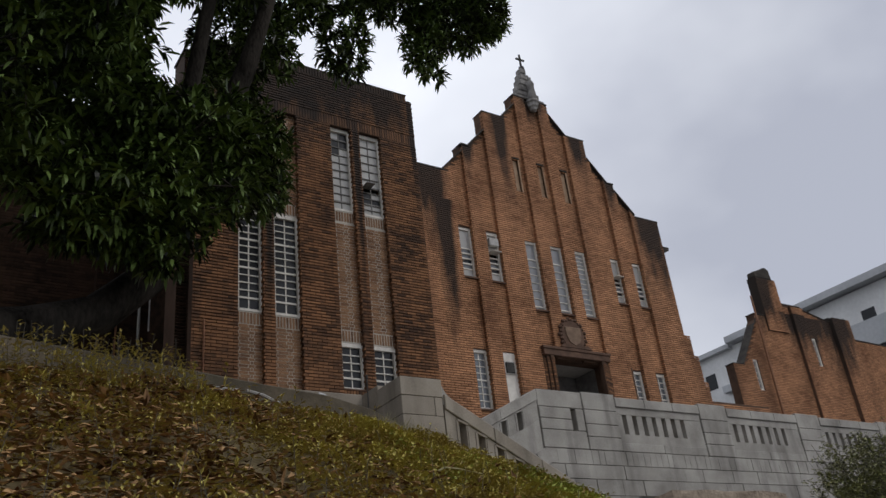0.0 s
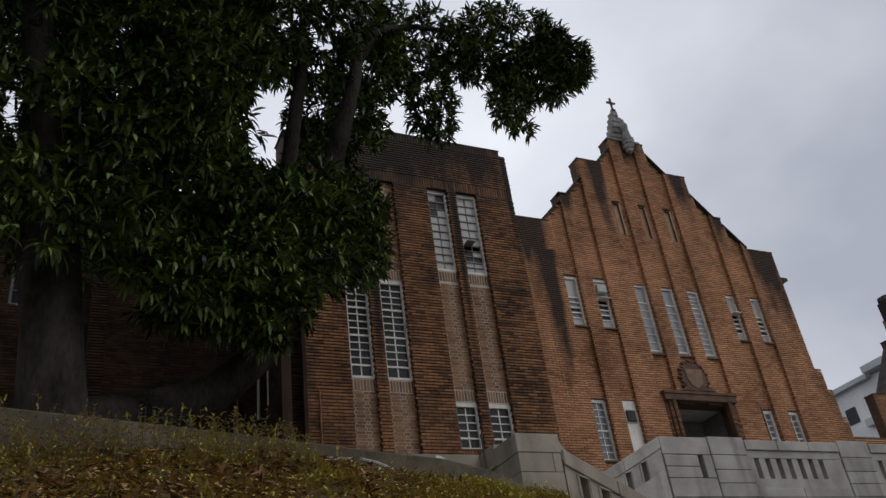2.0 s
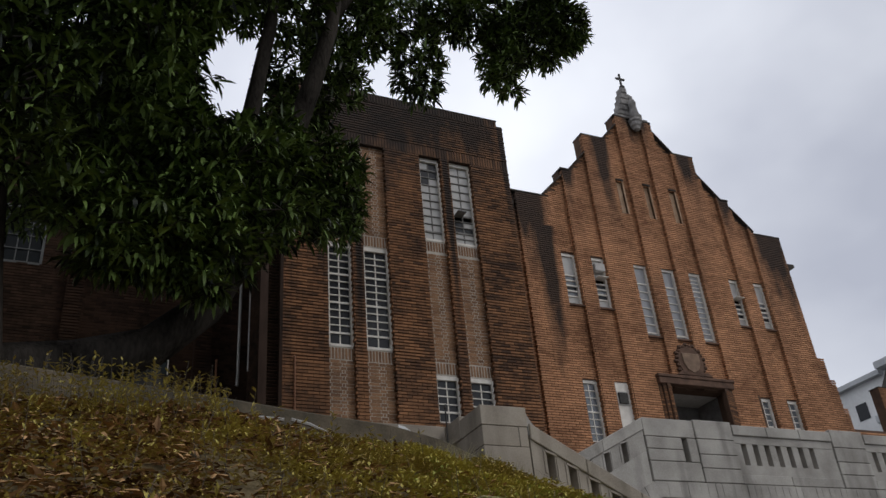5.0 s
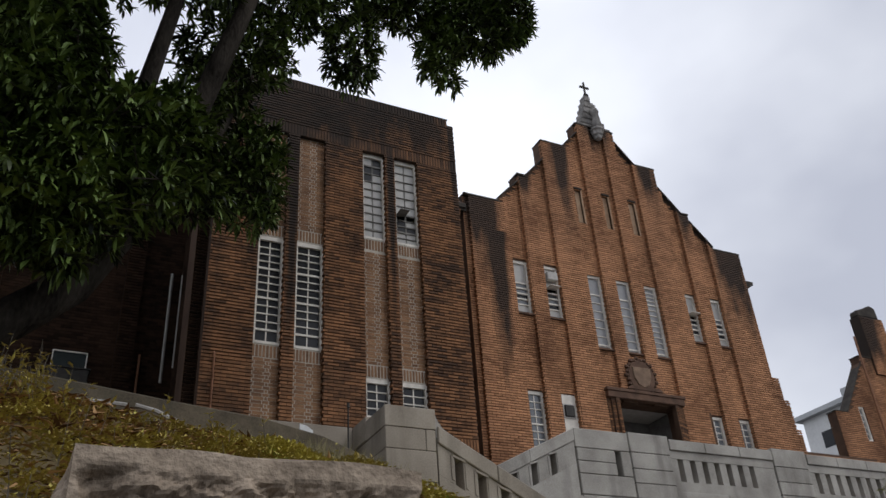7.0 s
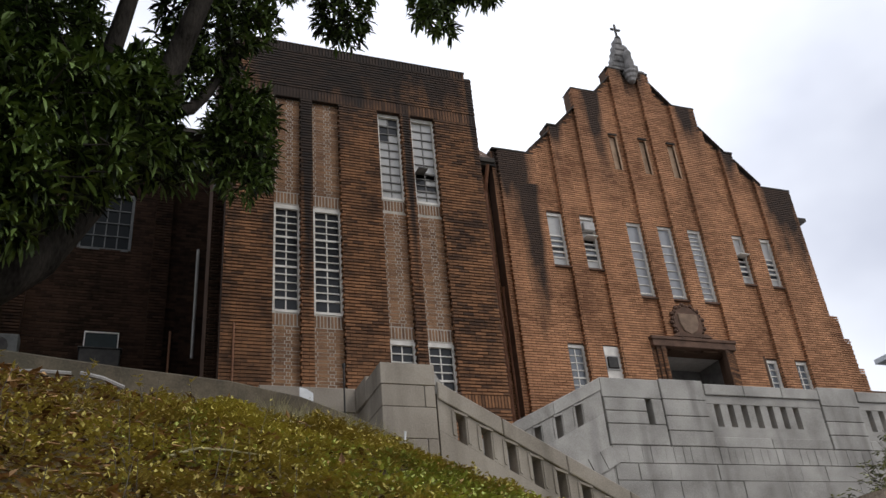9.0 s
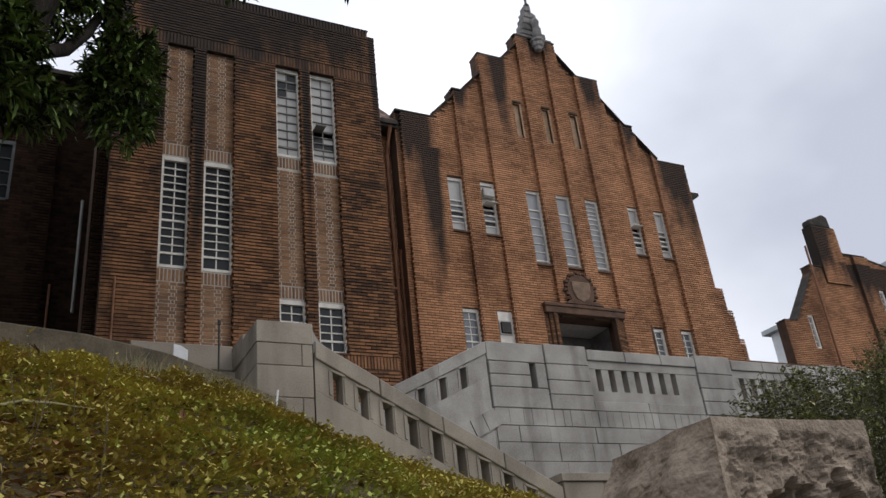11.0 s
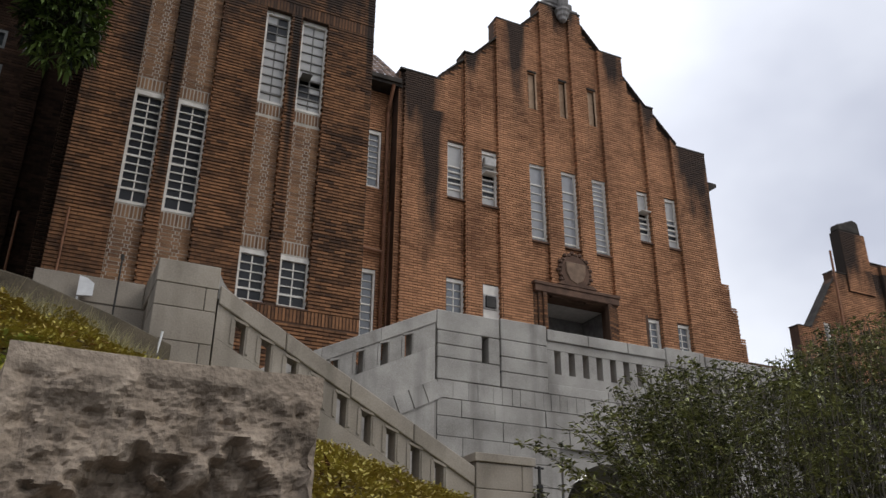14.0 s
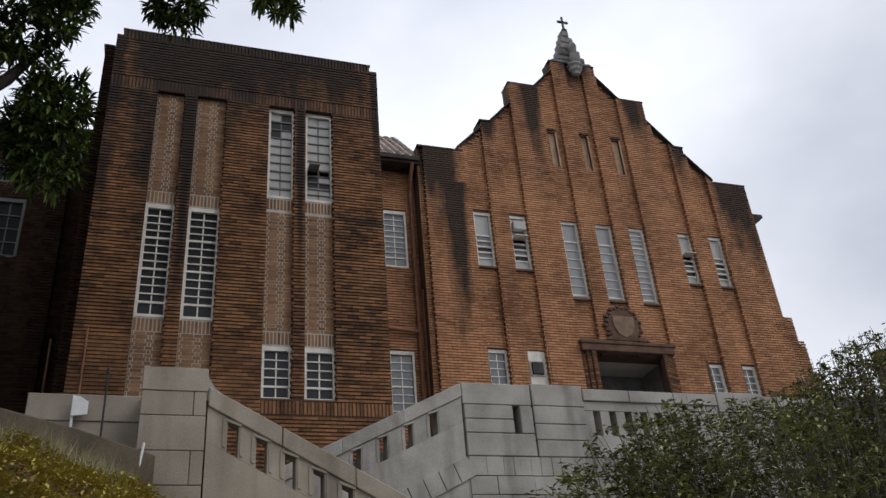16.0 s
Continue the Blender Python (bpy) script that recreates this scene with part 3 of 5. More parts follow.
GX0, GX1, GZ0, GY = 4.6, 15.76, 5.85, 3.27
G_BREAK = [CX + s * d for s in (-1, 1) for d in (4.38, 3.55, 3.25, 2.42, 1.55, 0.82)]
G_WIN = [(6.12, 6.72, 12.82, 14.65), (7.22, 7.8, 12.82, 14.65), (8.83, 9.46, 12.05, 14.63), (9.94, 10.58, 12.05, 14.63), (11.05, 11.66, 12.05, 14.63),
         (12.73, 13.28, 12.82, 14.61), (13.82, 14.39, 12.82, 14.61), (6.1, 6.72, 8.5, 10.39), (7.2, 7.82, 8.5, 10.39), (12.62, 13.25, 8.5, 10.3), (13.78, 14.38, 8.5, 10.3)]
SLITS = [(8.98, 9.2, 16.62, 17.92), (10.1, 10.32, 16.62, 17.92), (11.2, 11.44, 16.62, 17.92)]
DOOR = (9.16, 11.42, 7.6, 10.35)
cuts = [*G_WIN, *SLITS, DOOR]
PIER_Y, BAY_Y = GY - 0.15, GY - 0.03
G_BAYS = [(4.6, 4.77), (6.12, 6.7), (7.22, 7.79), (8.83, 9.43), (9.94, 10.55), (11.05, 11.64), (12.73, 13.25), (13.82, 14.36)]
gable = walling(Shape(), GX0, GX1, GZ0, gable_top, cuts, BAY_Y, GY + 0.34, G_BREAK)
PIERS = gaps(GX0, GX1, G_BAYS)
for a, b in PIERS:
    walling(gable, a, b, GZ0, lambda x: gable_top(min(max(x, a + 0.003), b - 0.003)), [DOOR], PIER_Y, BAY_Y, [x for x in G_BREAK if a < x < b])
gable_wall = own("gable_wall", gable, MORTAR, "recessed dark mortar of the gable's brickwork")
zones = [(a, b, PIER_Y) for a, b in PIERS] + [(a, b, BAY_Y) for a, b in G_BAYS]
SURROUND = (8.78, 11.62, 7.6, 10.72)
g_bricks = courses(Shape(), zones, GZ0, 21.0, [*cuts, SURROUND], gable_top, proud=0.024, bed=0.011)
for a, b in G_BAYS:
    for za, zb in gaps(GZ0, gable_top(b + 0.02) - 0.05, [(7.6, 10.72)] if 8.8 < b < 11.6 else []):
        reveal(g_bricks, b, za, zb, PIER_Y - 0.024, BAY_Y)
own("brickwork", g_bricks, BRICK, kind="stuff")

# copings of the stepped gable
for a, b in zip(sorted([GX0, *G_BREAK, GX1]), sorted([GX0, *G_BREAK, GX1])[1:]):
    ha, hb = gable_top(a + 0.001), gable_top(b - 0.001)
    out = 0.185
    cop = Shape().slab([(a - 0.004, ha), (b + 0.004, hb), (b + 0.004, hb + 0.055), (a - 0.004, ha + 0.055)], GY - out, GY + 0.38)
    own("gable_coping", cop, COPING, "black-stained stone coping")

G_ST = dict(frame_w=0.09, bar=0.024, rows=[1, 4, 1], cols=1, transoms=(0.16, 0.6), pane_mats=(PALE_GLASS, MID_GLASS, PALE_GLASS))
for i, (a, b, c, d) in enumerate(G_WIN):
    if 2 <= i <= 4:
        st = dict(rows=[1, 6, 1] if i < 4 else [1, 9, 4], cols=1, transoms=(0.04, 0.76), pane_mats=(TALL_GLASS,), frame_w=0.1)
    elif i >= 7 and i != 8:
        st = dict(rows=[4, 4], transoms=(0.5,), pane_mats=(MID_GLASS,), frame_w=0.09)
    elif i == 8:
        continue
    else:
        st = dict(G_ST, tilt=((1, 3),) if i in (1, 5) else (), dark=((1, 2, 0), (1, 0, 0)) if i in (1, 5, 6) else ((1, 1, 0),))
    window(church, a, b, c - 4.4, d - 4.4, GY + 0.05, label="tall pale window in the gable" if 2 <= i <= 4 else "white casement window in the gable", bars=WHITE_PAINT, front=0.05, **st)
    sill = Shape().quad_box(a + 0.005, b - 0.005, GY - 0.13, GY, c - 0.06, c - 0.003)
    own("window_sill", sill, LINTEL)
vx0, vx1, vz0, vz1 = G_WIN[8]
board = new("boarded_window")
board.parent = church
part("board", box(vx0, vx1, GY - 0.02, GY + 0.05, vz0 - 4.4, vz1 - 4.4), WHITE_PAINT, board, "white board in the window opening")
part("fan_box", box(vx0 + 0.14, vx0 + 0.46, GY - 0.1, GY - 0.02, 9.72 - 4.4, 10.06 - 4.4), IRON, board, "dark square extractor fan", bevel=0.015)
part("fan_frame", box(vx0 + 0.1, vx0 + 0.5, GY - 0.05, GY - 0.021, 9.68 - 4.4, 10.1 - 4.4), PORCH, board)
own("vent_box", box(7.32, 7.7, GY - 0.16, GY + 0.0, 14.1, 14.38), PORCH, "beige vent box in a window head", bevel=0.02)
for a, b, c, d in SLITS:
    own("blind_slit", Shape().quad_box(a, b, GY + 0.02, GY + 0.2, c, d), SLIT)
    own("slit_jamb", Shape().quad_box(b, b + 0.05, GY - 0.07, GY + 0.2, c - 0.04, d + 0.02), SLIT, "pale brick edge of a blind slit")
    own("slit_head", Shape().quad_box(a - 0.03, b + 0.06, GY - 0.1, GY + 0.1, d + 0.023, d + 0.08), COPING)
own("nave_behind", Shape().quad_box(5.0, 15.5, 4.6, 4.7, 6.0, 16.0), INTERIOR, "grey sheet for the shaded nave behind the windows")

# door with stepped brick surround, stone lintel and emblem
for i in range(3):
    w = 0.13 * i
    face = GY - 0.16 - 0.06 * i
    for xa, xb in ((8.78 + w, 8.91 + w), (11.49 - w, 11.62 - w)):
        own("door_jamb", box(xa, xb, face, GY - 0.08, 5.86, 10.4), MORTAR)
        own("brickwork", courses(Shape(), [(xa + 0.003, xb - 0.003, face)], 5.9, 10.38, [], proud=0.02), TOWER_SHADE_BRICK, kind="stuff")
own("door_lintel", Shape().quad_box(8.78, 11.62, GY - 0.3, GY - 0.08, 10.4, 10.6).quad_box(8.74, 11.66, GY - 0.33, GY - 0.08, 10.6, 10.7), LINTEL, "dark stone lintel over the church door", bevel=0.015)
# porch sides take the greyer plaster, their shade being in its colour
own("porch_side", box(9.0, 9.16, GY + 0.34, GY + 2.4, 7.6, 10.35), INTERIOR)
own("porch_side", box(11.42, 11.58, GY + 0.34, GY + 2.4, 7.6, 10.35), INTERIOR)
own("porch_ceiling", box(9.0, 11.58, GY + 0.34, GY + 2.4, 10.36, 10.5), PORCH, "plastered porch ceiling")
own("church_door", Shape().quad_box(9.16, 10.27, GY + 1.6, GY + 1.68, 7.6, 9.9).quad_box(10.31, 11.42, GY + 1.6, GY + 1.68, 7.6, 9.9), IRON, "dark double door in the porch")
own("porch_step", Shape().quad_box(8.6, 11.8, GY - 1.5, GY + 2.4, 7.4, 7.6).quad_box(8.6, 11.8, GY - 1.8, GY + 2.4, 5.86, 7.4), GRANITE_RAIL)
em = Shape()
outline = []
for k in range(20):
    w = 2 * math.pi * k / 20
    outline.append((CX - 0.02 + 0.5 * math.cos(w), 11.2 + 0.54 * math.sin(w)))
em.slab(outline, GY - 0.26, GY - 0.08)
emblem = own("emblem", em, LINTEL, "round carved stone emblem above the door", bevel=0.03)
wreath = Shape()
for k in range(26):
    w = 2 * math.pi * k / 26
    r_ = 0.5 + 0.05 * (k % 2)
    wreath.lathe(CX - 0.02 + r_ * math.cos(w), GY - 0.22, [(0.02, 11.14 + 1.08 * r_ * math.sin(w)), (0.07, 11.17 + 1.08 * r_ * math.sin(w)), (0.065, 11.23 + 1.08 * r_ * math.sin(w)), (0.02, 11.27 + 1.08 * r_ * math.sin(w))], 6)
own("wreath", wreath, LINTEL, "carved leaf wreath round the emblem", kind="stuff")
inner = [(CX - 0.02 + 0.34 * sx, 11.2 + 0.37 * sz) for sx, sz in ((-1, 0.75), (-0.95, -0.1), (-0.6, -0.75), (0, -1.05), (0.6, -0.75), (0.95, -0.1), (1, 0.75))]
own("shield", Shape().slab(inner, GY - 0.3, GY - 0.24), material("carved_shield", (0.13, 0.085, 0.06), (0.27, 0.18, 0.12)), "carved shield", bevel=0.02)
own("emblem_bracket", Shape().slab([(9.55, 10.75), (10.9, 10.75), (10.75, 10.86), (10.5, 10.86), (10.35, 11.0), (10.1, 11.0), (9.95, 10.86), (9.7, 10.86)], GY - 0.28, GY - 0.08), LINTEL)

# pinnacle, statue and cross on top of the gable
pin = Shape()
for r, z0, z1, fy in ((0.74, 20.8, 21.05, 0.0), (0.54, 21.05, 21.3, 0.02), (0.42, 21.3, 21.6, 0.03), (0.33, 21.6, 21.9, 0.04), (0.24, 21.9, 22.2, 0.05), (0.14, 22.2, 22.5, 0.06)):
    pin.quad_box(CX + 0.08 - r, CX + 0.08 + r, GY - 0.12 + fy, GY + 0.36 - fy, z0, z1)
own("pinnacle", pin, STATUE, "stepped weathered stone pinnacle", bevel=0.05)
own("bracket", Shape().lathe(CX + 0.12, GY - 0.18, [(0.03, 20.3), (0.13, 20.36), (0.15, 20.46), (0.2, 20.52), (0.22, 20.64), (0.27, 20.7), (0.27, 20.78)], 10), STATUE, "moulded stone bracket", smooth=False)
crs = Shape().quad_box(CX + 0.14, CX + 0.2, GY + 0.1, GY + 0.16, 22.55, 23.3).quad_box(CX - 0.03, CX + 0.37, GY + 0.1, GY + 0.16, 23.02, 23.09)
crs.lathe(CX + 0.17, GY + 0.13, [(0.05, 22.5), (0.11, 22.58), (0.11, 22.66), (0.05, 22.74)], 10)
own("cross", crs, IRON, "dark metal cross on a ball")
statue = Shape().lathe(CX + 0.12, GY - 0.24, [(0.18, 20.78), (0.17, 21.0), (0.14, 21.25), (0.13, 21.42), (0.155, 21.55), (0.12, 21.66), (0.05, 21.7), (0.075, 21.76), (0.07, 21.85), (0.03, 21.9)], 12)
whole("statue", statue, STATUE, "small weathered standing stone statue on the gable bracket", "statue", smooth=True)

# nave roof and flank, stepped buttresses on the far corner
nave = Shape()
nave.slab([(GX0 + 0.1, 5.9), (GX1 - 0.1, 5.9), (GX1 - 0.1, 15.6), (CX, 20.0), (GX0 + 0.1, 15.6)], GY + 2.5, 22)
own("nave", nave, SHADED_BRICK, "brick nave with a pitched roof")
own("nave_front", Shape().slab([(GX0 + 0.3, 15.7), (GX1 - 0.3, 15.7), (CX, 19.6)], GY + 0.34, GY + 2.5), COPING)
own("nave_side", Shape().quad_box(GX1 - 0.4, GX1 - 0.1, GY + 0.34, GY + 2.5, 5.9, 15.7).quad_box(GX0 + 0.06, GX0 + 0.3, GY + 0.34, GY + 2.5, 5.9, 15.7), BRICK)
bt = Shape()
for x1, zt in ((16.1, 12.0), (16.32, 11.2), (16.5, 10.2)):
    bt.slab([(15.76, 5.86), (x1, 5.86), (x1, zt - 0.25), (15.76, zt)], GY - 0.1 + (x1 - 16.1) * 0.02, GY + 0.8 - (x1 - 16.1) * 0.02)
own("corner_buttress", bt, MORTAR)
bb = courses(Shape(), [(15.76, 16.1, GY - 0.1), (16.1, 16.32, GY - 0.095), (16.32, 16.5, GY - 0.09)], 5.9, 12.0, [], lambda x: 12.0 if x < 16.1 else (11.2 if x < 16.32 else 10.2))
own("brickwork", bb, BRICK, kind="stuff")
own("gutter_end", Shape().slab([(15.76, 15.42), (16.0, 15.42), (16.28, 15.58), (16.28, 15.7), (15.76, 15.7)], GY + 0.0, GY + 0.5), COPING, "dark projecting gutter end")

# recessed link between tower and gable
LY = 3.68
LINK_WIN = [(3.6, 4.3, 12.83, 14.66), (3.6, 4.3, 8.5, 10.39)]
link = walling(Shape(), TX1, GX0 + 0.3, GZ0, 16.1, LINK_WIN, LY, LY + 0.3)
own("link_wall", link, MORTAR)
own("brickwork", courses(Shape(), [(TX1, 4.42, LY), (4.42, GX0, LY - 0.0)], GZ0, 16.0, LINK_WIN), BRICK, kind="stuff")
for a, b, c, d in LINK_WIN:
    window(church, a, b, c - 4.4, d - 4.4, LY + 0.06, rows=[1, 4, 4] if c > 10 else [4, 4], transoms=(0.16, 0.56) if c > 10 else (0.5,), pane_mats=(MID_GLASS,), label="white casement window in the recessed link")
eave = Shape().quad_box(TX1, GX0 + 0.1, LY - 0.5, LY + 0.1, 16.02, 16.14).quad_box(TX1, GX0 + 0.05, LY - 0.58, LY - 0.46, 16.1, 16.24)
own("eave", eave, COPING, "dark timber eave and gutter")
rf = Shape()
for i in range(9):
    xa = TX1 + i * 0.24
    for j in range(10):
        y, z = LY - 0.5 + j * 0.24, 16.24 + j * 0.25
        k = len(rf.v)
        for yy, zz in ((y, z), (y + 0.27, z + 0.27)):
            for dx, up in ((0, 0), (0.06, 0.05), (0.12, 0.06), (0.18, 0.05), (0.24, 0)):
                rf.v.append((xa + dx, yy, zz + up + 0.01))
        rf.f += [(k + q, k + q + 1, k + q + 6, k + q + 5) for q in range(4)]
own("link_roof_tiles", rf, ROOF_TILE, "weathered clay pan tiles", kind="stuff")
own("link_roof_back", Shape().slab([(TX1, 16.15), (GX0, 16.15), (GX0, 18.3), (TX1, 18.3)], LY + 1.95, LY + 2.1), ROOF_TILE)
own("link_block", Shape().quad_box(TX1, GX0, LY + 0.9, LY + 1.0, 6.0, 16.0), INTERIOR)
pipes = [("drainpipe", [(4.44, LY - 0.5, 16.05), (4.44, LY - 0.3, 15.7), (4.44, LY - 0.12, 15.3), (4.44, LY - 0.12, 6.0)], 0.055),
         ("drainpipe", [(4.56, LY - 0.22, 12.1), (4.6, LY - 0.14, 11.9), (4.6, LY - 0.14, 6.0)], 0.05),
         ("cross_pipe", [(3.5, LY - 0.14, 10.95), (4.4, LY - 0.14, 10.9)], 0.05)]
for nm, pts, r in pipes:
    s = Shape().tube(pts, r, 10)
    for z in (14.2, 12.6, 11.2, 9.6, 8.0):
        if nm == "drainpipe" and z < pts[0][2]:
            s.lathe(pts[-1][0], pts[-1][1], [(r + 0.015, z), (r + 0.015, z + 0.08)], 10)
    own(nm, s, PIPE, "brown painted drainpipe", smooth=False)

# left wing, set back behind the tower
WY = 3.32
L_WIN = [(-6.5, -5.3, 12.05, 13.66), (-6.5, -5.36, 14.1, 14.64), (-6.4, -5.35, 9.0, 9.0 + 0.01), (-9.6, -8.4, 12.05, 13.66), (-12.4, -11.2, 12.05, 13.66)]
L_WIN = [w for w in L_WIN if w[3] - w[2] > 0.1]
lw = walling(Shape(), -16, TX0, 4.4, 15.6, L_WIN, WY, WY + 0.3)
own("wing_wall", lw, SHADED_BRICK)
own("brickwork", courses(Shape(), [(-14, TX0, WY)], 6.5, 15.6, L_WIN, proud=0.01, bed=0.008), SHADED_BRICK, kind="stuff")
for i, (a, b, c, d) in enumerate(L_WIN):
    window(church, a, b, c - 4.4, d - 4.4, WY + 0.06, rows=4 if d - c > 1 else 1, cols=4, bars=SHADED_STEEL, pane_mats=(DIM_GLASS,), label="wide steel window in the wing, with shade put into its colours")
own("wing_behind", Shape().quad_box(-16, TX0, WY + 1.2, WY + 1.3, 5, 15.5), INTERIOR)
own("wing_roof", Shape().slab([(-16.3, 15.6), (TX0, 15.6), (TX0, 15.72), (-16.3, 15.72)], WY - 0.35, WY + 8), COPING)
own("wall_pipe", Shape().tube([(-3.74, 3.15, 12.2), (-3.74, 3.15, 9.35)], 0.035, 8), PALE_PIPE, "pale grey vertical wall pipe")
own("wall_pipe", Shape().tube([(-3.49, 3.15, 12.2), (-3.49, 3.15, 9.75)], 0.03, 8), PALE_PIPE, "pale grey vertical wall pipe")
own("wall_pipe", Shape().tube([(-4.25, 3.2, 10.0), (-4.25, 3.2, 4.4)], 0.025, 8), PIPE, "brown vertical wall pipe")
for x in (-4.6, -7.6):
    own("wing_pilaster", Shape().quad_box(x - 0.2, x + 0.2, WY - 0.2, WY, 4.4, 15.5), SHADED_BRICK)
    own("brickwork", courses(Shape(), [(x - 0.2, x + 0.2, WY - 0.2)], 6.5, 15.5, []), SHADED_BRICK, kind="stuff")

# ---------------------------------------------------------------- granite stair, balustrades and terrace wall
TY = -3.12
stair = thing("stair", "double flight of pale granite steps below the church terrace", "stair", at=(0, 0, 0))


def steps(x0, z0, x1, z1, y0, y1, n):
    """Solid steps from (x0, z0) up to (x1, z1)."""
    for i in range(n):
        a, b = x0 + (x1 - x0) * i / n, x0 + (x1 - x0) * (i + 1) / n
        part("step", box(min(a, b), max(a, b), y0, y1, 0.0, z0 + (z1 - z0) * (i + 1) / n), GRANITE, stair)


steps(3.1, 2.3, -1.3, 4.5, -5.6, -3.3, 13)
steps(-1.3, 4.5, 2.6, 5.85, -2.85, -0.9, 8)
part("landing", box(-2.0, -1.3, -5.6, -0.9, 0.0, 4.5), GRANITE, stair)
steps(6.4, 0.5, 3.1, 2.3, -5.6, -3.3, 10)


def sloped_rail(name, x0, z0, x1, z1, y, deep, first, pitch, count, foot, label, mat=GRANITE_WARM):
    """A solid parapet that follows a flight, pierced by upright slots, with a joint-cut coping."""
    rail = thing(name, label, "balustrade")
    g = (z1 - z0) / (x1 - x0)
    top = lambda x: z0 + g * (x - x0)  # noqa: E731
    slots = [(first + i * pitch, first + i * pitch + 0.13) for i in range(count)]
    for i in range(4):
        a, b = x0 + (x1 - x0) * i / 4 + 0.004, x0 + (x1 - x0) * (i + 1) / 4 - 0.004
        a, b = min(a, b), max(a, b)
        part("coping", Shape().slab([(a, top(a) - 0.24), (b, top(b) - 0.24), (b, top(b)), (a, top(a))], y - 0.035, y + deep + 0.035), mat, rail, bevel=0.012)
    lo, hi = min(x0, x1), max(x0, x1)
    for a, b in gaps(lo, hi, slots):
        part("post", Shape().slab([(a, top(a) - 0.66), (b, top(b) - 0.66), (b, top(b) - 0.242), (a, top(a) - 0.242)], y, y + deep), mat, rail)
    part("base_wall", Shape().slab([(lo, foot), (hi, foot), (hi, top(hi) - 0.662), (lo, top(lo) - 0.662)], y, y + deep), mat, rail)
    for a, b in slots:
        part("slot_frame", Shape().slab([(a - 0.03, top(a) - 0.285), (b + 0.03, top(b) - 0.285), (b + 0.03, top(b) - 0.25), (a - 0.03, top(a) - 0.25)], y - 0.02, y), mat, rail)
        for xa, xb in ((a - 0.055, a - 0.02), (b + 0.02, b + 0.055)):
            part("slot_frame", Shape().slab([(xa, top(xa) - 0.62), (xb, top(xb) - 0.62), (xb, top(xb) - 0.288), (xa, top(xa) - 0.288)], y - 0.014, y), mat, rail)
    return rail


def pier(name, x0, x1, y0, y1, z0, z1, heights, label, cap=0.0):
    """A square pier of stacked granite blocks with dark joints."""
    p = thing(name, label, "pier", at=((x0 + x1) / 2, (y0 + y1) / 2, z0))
    cx, cy = (x0 + x1) / 2, (y0 + y1) / 2

    def put(nm, a, b, c, d, e, f, mat, **kw):
        return part(nm, box(a - cx, b - cx, c - cy, d - cy, e - z0, f - z0), mat, p, **kw)

    put("core", x0 + 0.015, x1 - 0.015, y0 + 0.015, y1 - 0.015, z0, z1 - 0.03, JOINT)
    z = z1
    for i, h in enumerate(heights):
        b = max(z - h, z0)
        c = cap if i == 0 else 0.0
        split = x0 + (x1 - x0) * 0.8 if i % 2 == 1 else None
        for a, q in (((x0, split - 0.004), (split + 0.004, x1)) if split else ((x0, x1),)):
            put("block", a - c, q + c, y0 - c, y1 + c, b + 0.003, z - 0.003, GRANITE_WARM, bevel=0.008)
        z = b
    return p


sloped_rail("stair_balustrade", -1.26, 5.47, 2.27, 3.55, -5.9, 0.26, -1.02, 0.34, 9, 0.3, "sloping granite balustrade with upright slots beside the lower flight")
sloped_rail("stair_balustrade", 3.16, 3.3, 6.4, 1.54, -5.9, 0.26, 3.4, 0.34, 8, 0.0, "lower granite balustrade that runs on down to the road")
sloped_rail("stair_balustrade", 2.96, 6.79, -1.1, 4.78, TY, 0.26, -0.62, 0.43, 8, 0.3, "sloping granite balustrade beside the upper flight", GRANITE)
pier("stair_pier", -2.02, -1.28, -5.9, -5.2, 0.5, 5.71, (0.3, 0.3, 0.42, 0.4, 0.5, 0.6, 0.8, 0.9), "stacked granite pier at the head of the lower flight", cap=0.006)
pier("stair_pier", 2.28, 3.14, -5.94, -5.3, 0.2, 3.74, (0.12, 0.34, 0.4, 0.4, 0.5, 0.6, 0.7, 0.6), "granite newel pier half-way down the flight", cap=0.03)
shoulder = Shape().slab([(-1.275, 5.3), (-0.98, 5.3), (-1.08, 5.38), (-1.17, 5.45), (-1.23, 5.53), (-1.275, 5.62)], -5.898, -5.66)
part("scroll", shoulder, GRANITE, bpy.data.objects["stair_balustrade"], "curved shoulder of the coping")

# parapet that returns from the pier towards the yard
ret = thing("yard_parapet", "low granite parapet behind the stair pier", "parapet")
part("wall", box(-2.0, -1.72, -5.2, -4.4, 0.5, 5.42), GRANITE_WARM, ret)
part("coping", box(-2.03, -1.69, -5.2, -4.37, 5.425, 5.78), GRANITE_WARM, ret, bevel=0.01)
part("wall", box(-3.4, -2.0, -4.68, -4.4, 3.0, 5.42), GRANITE_WARM, ret)
part("coping", box(-3.4, -2.035, -4.7, -4.37, 5.425, 5.78), GRANITE_WARM, ret, bevel=0.01)

# terrace balustrade, bay by bay
BAL0, BAL1 = 5.56, 6.8


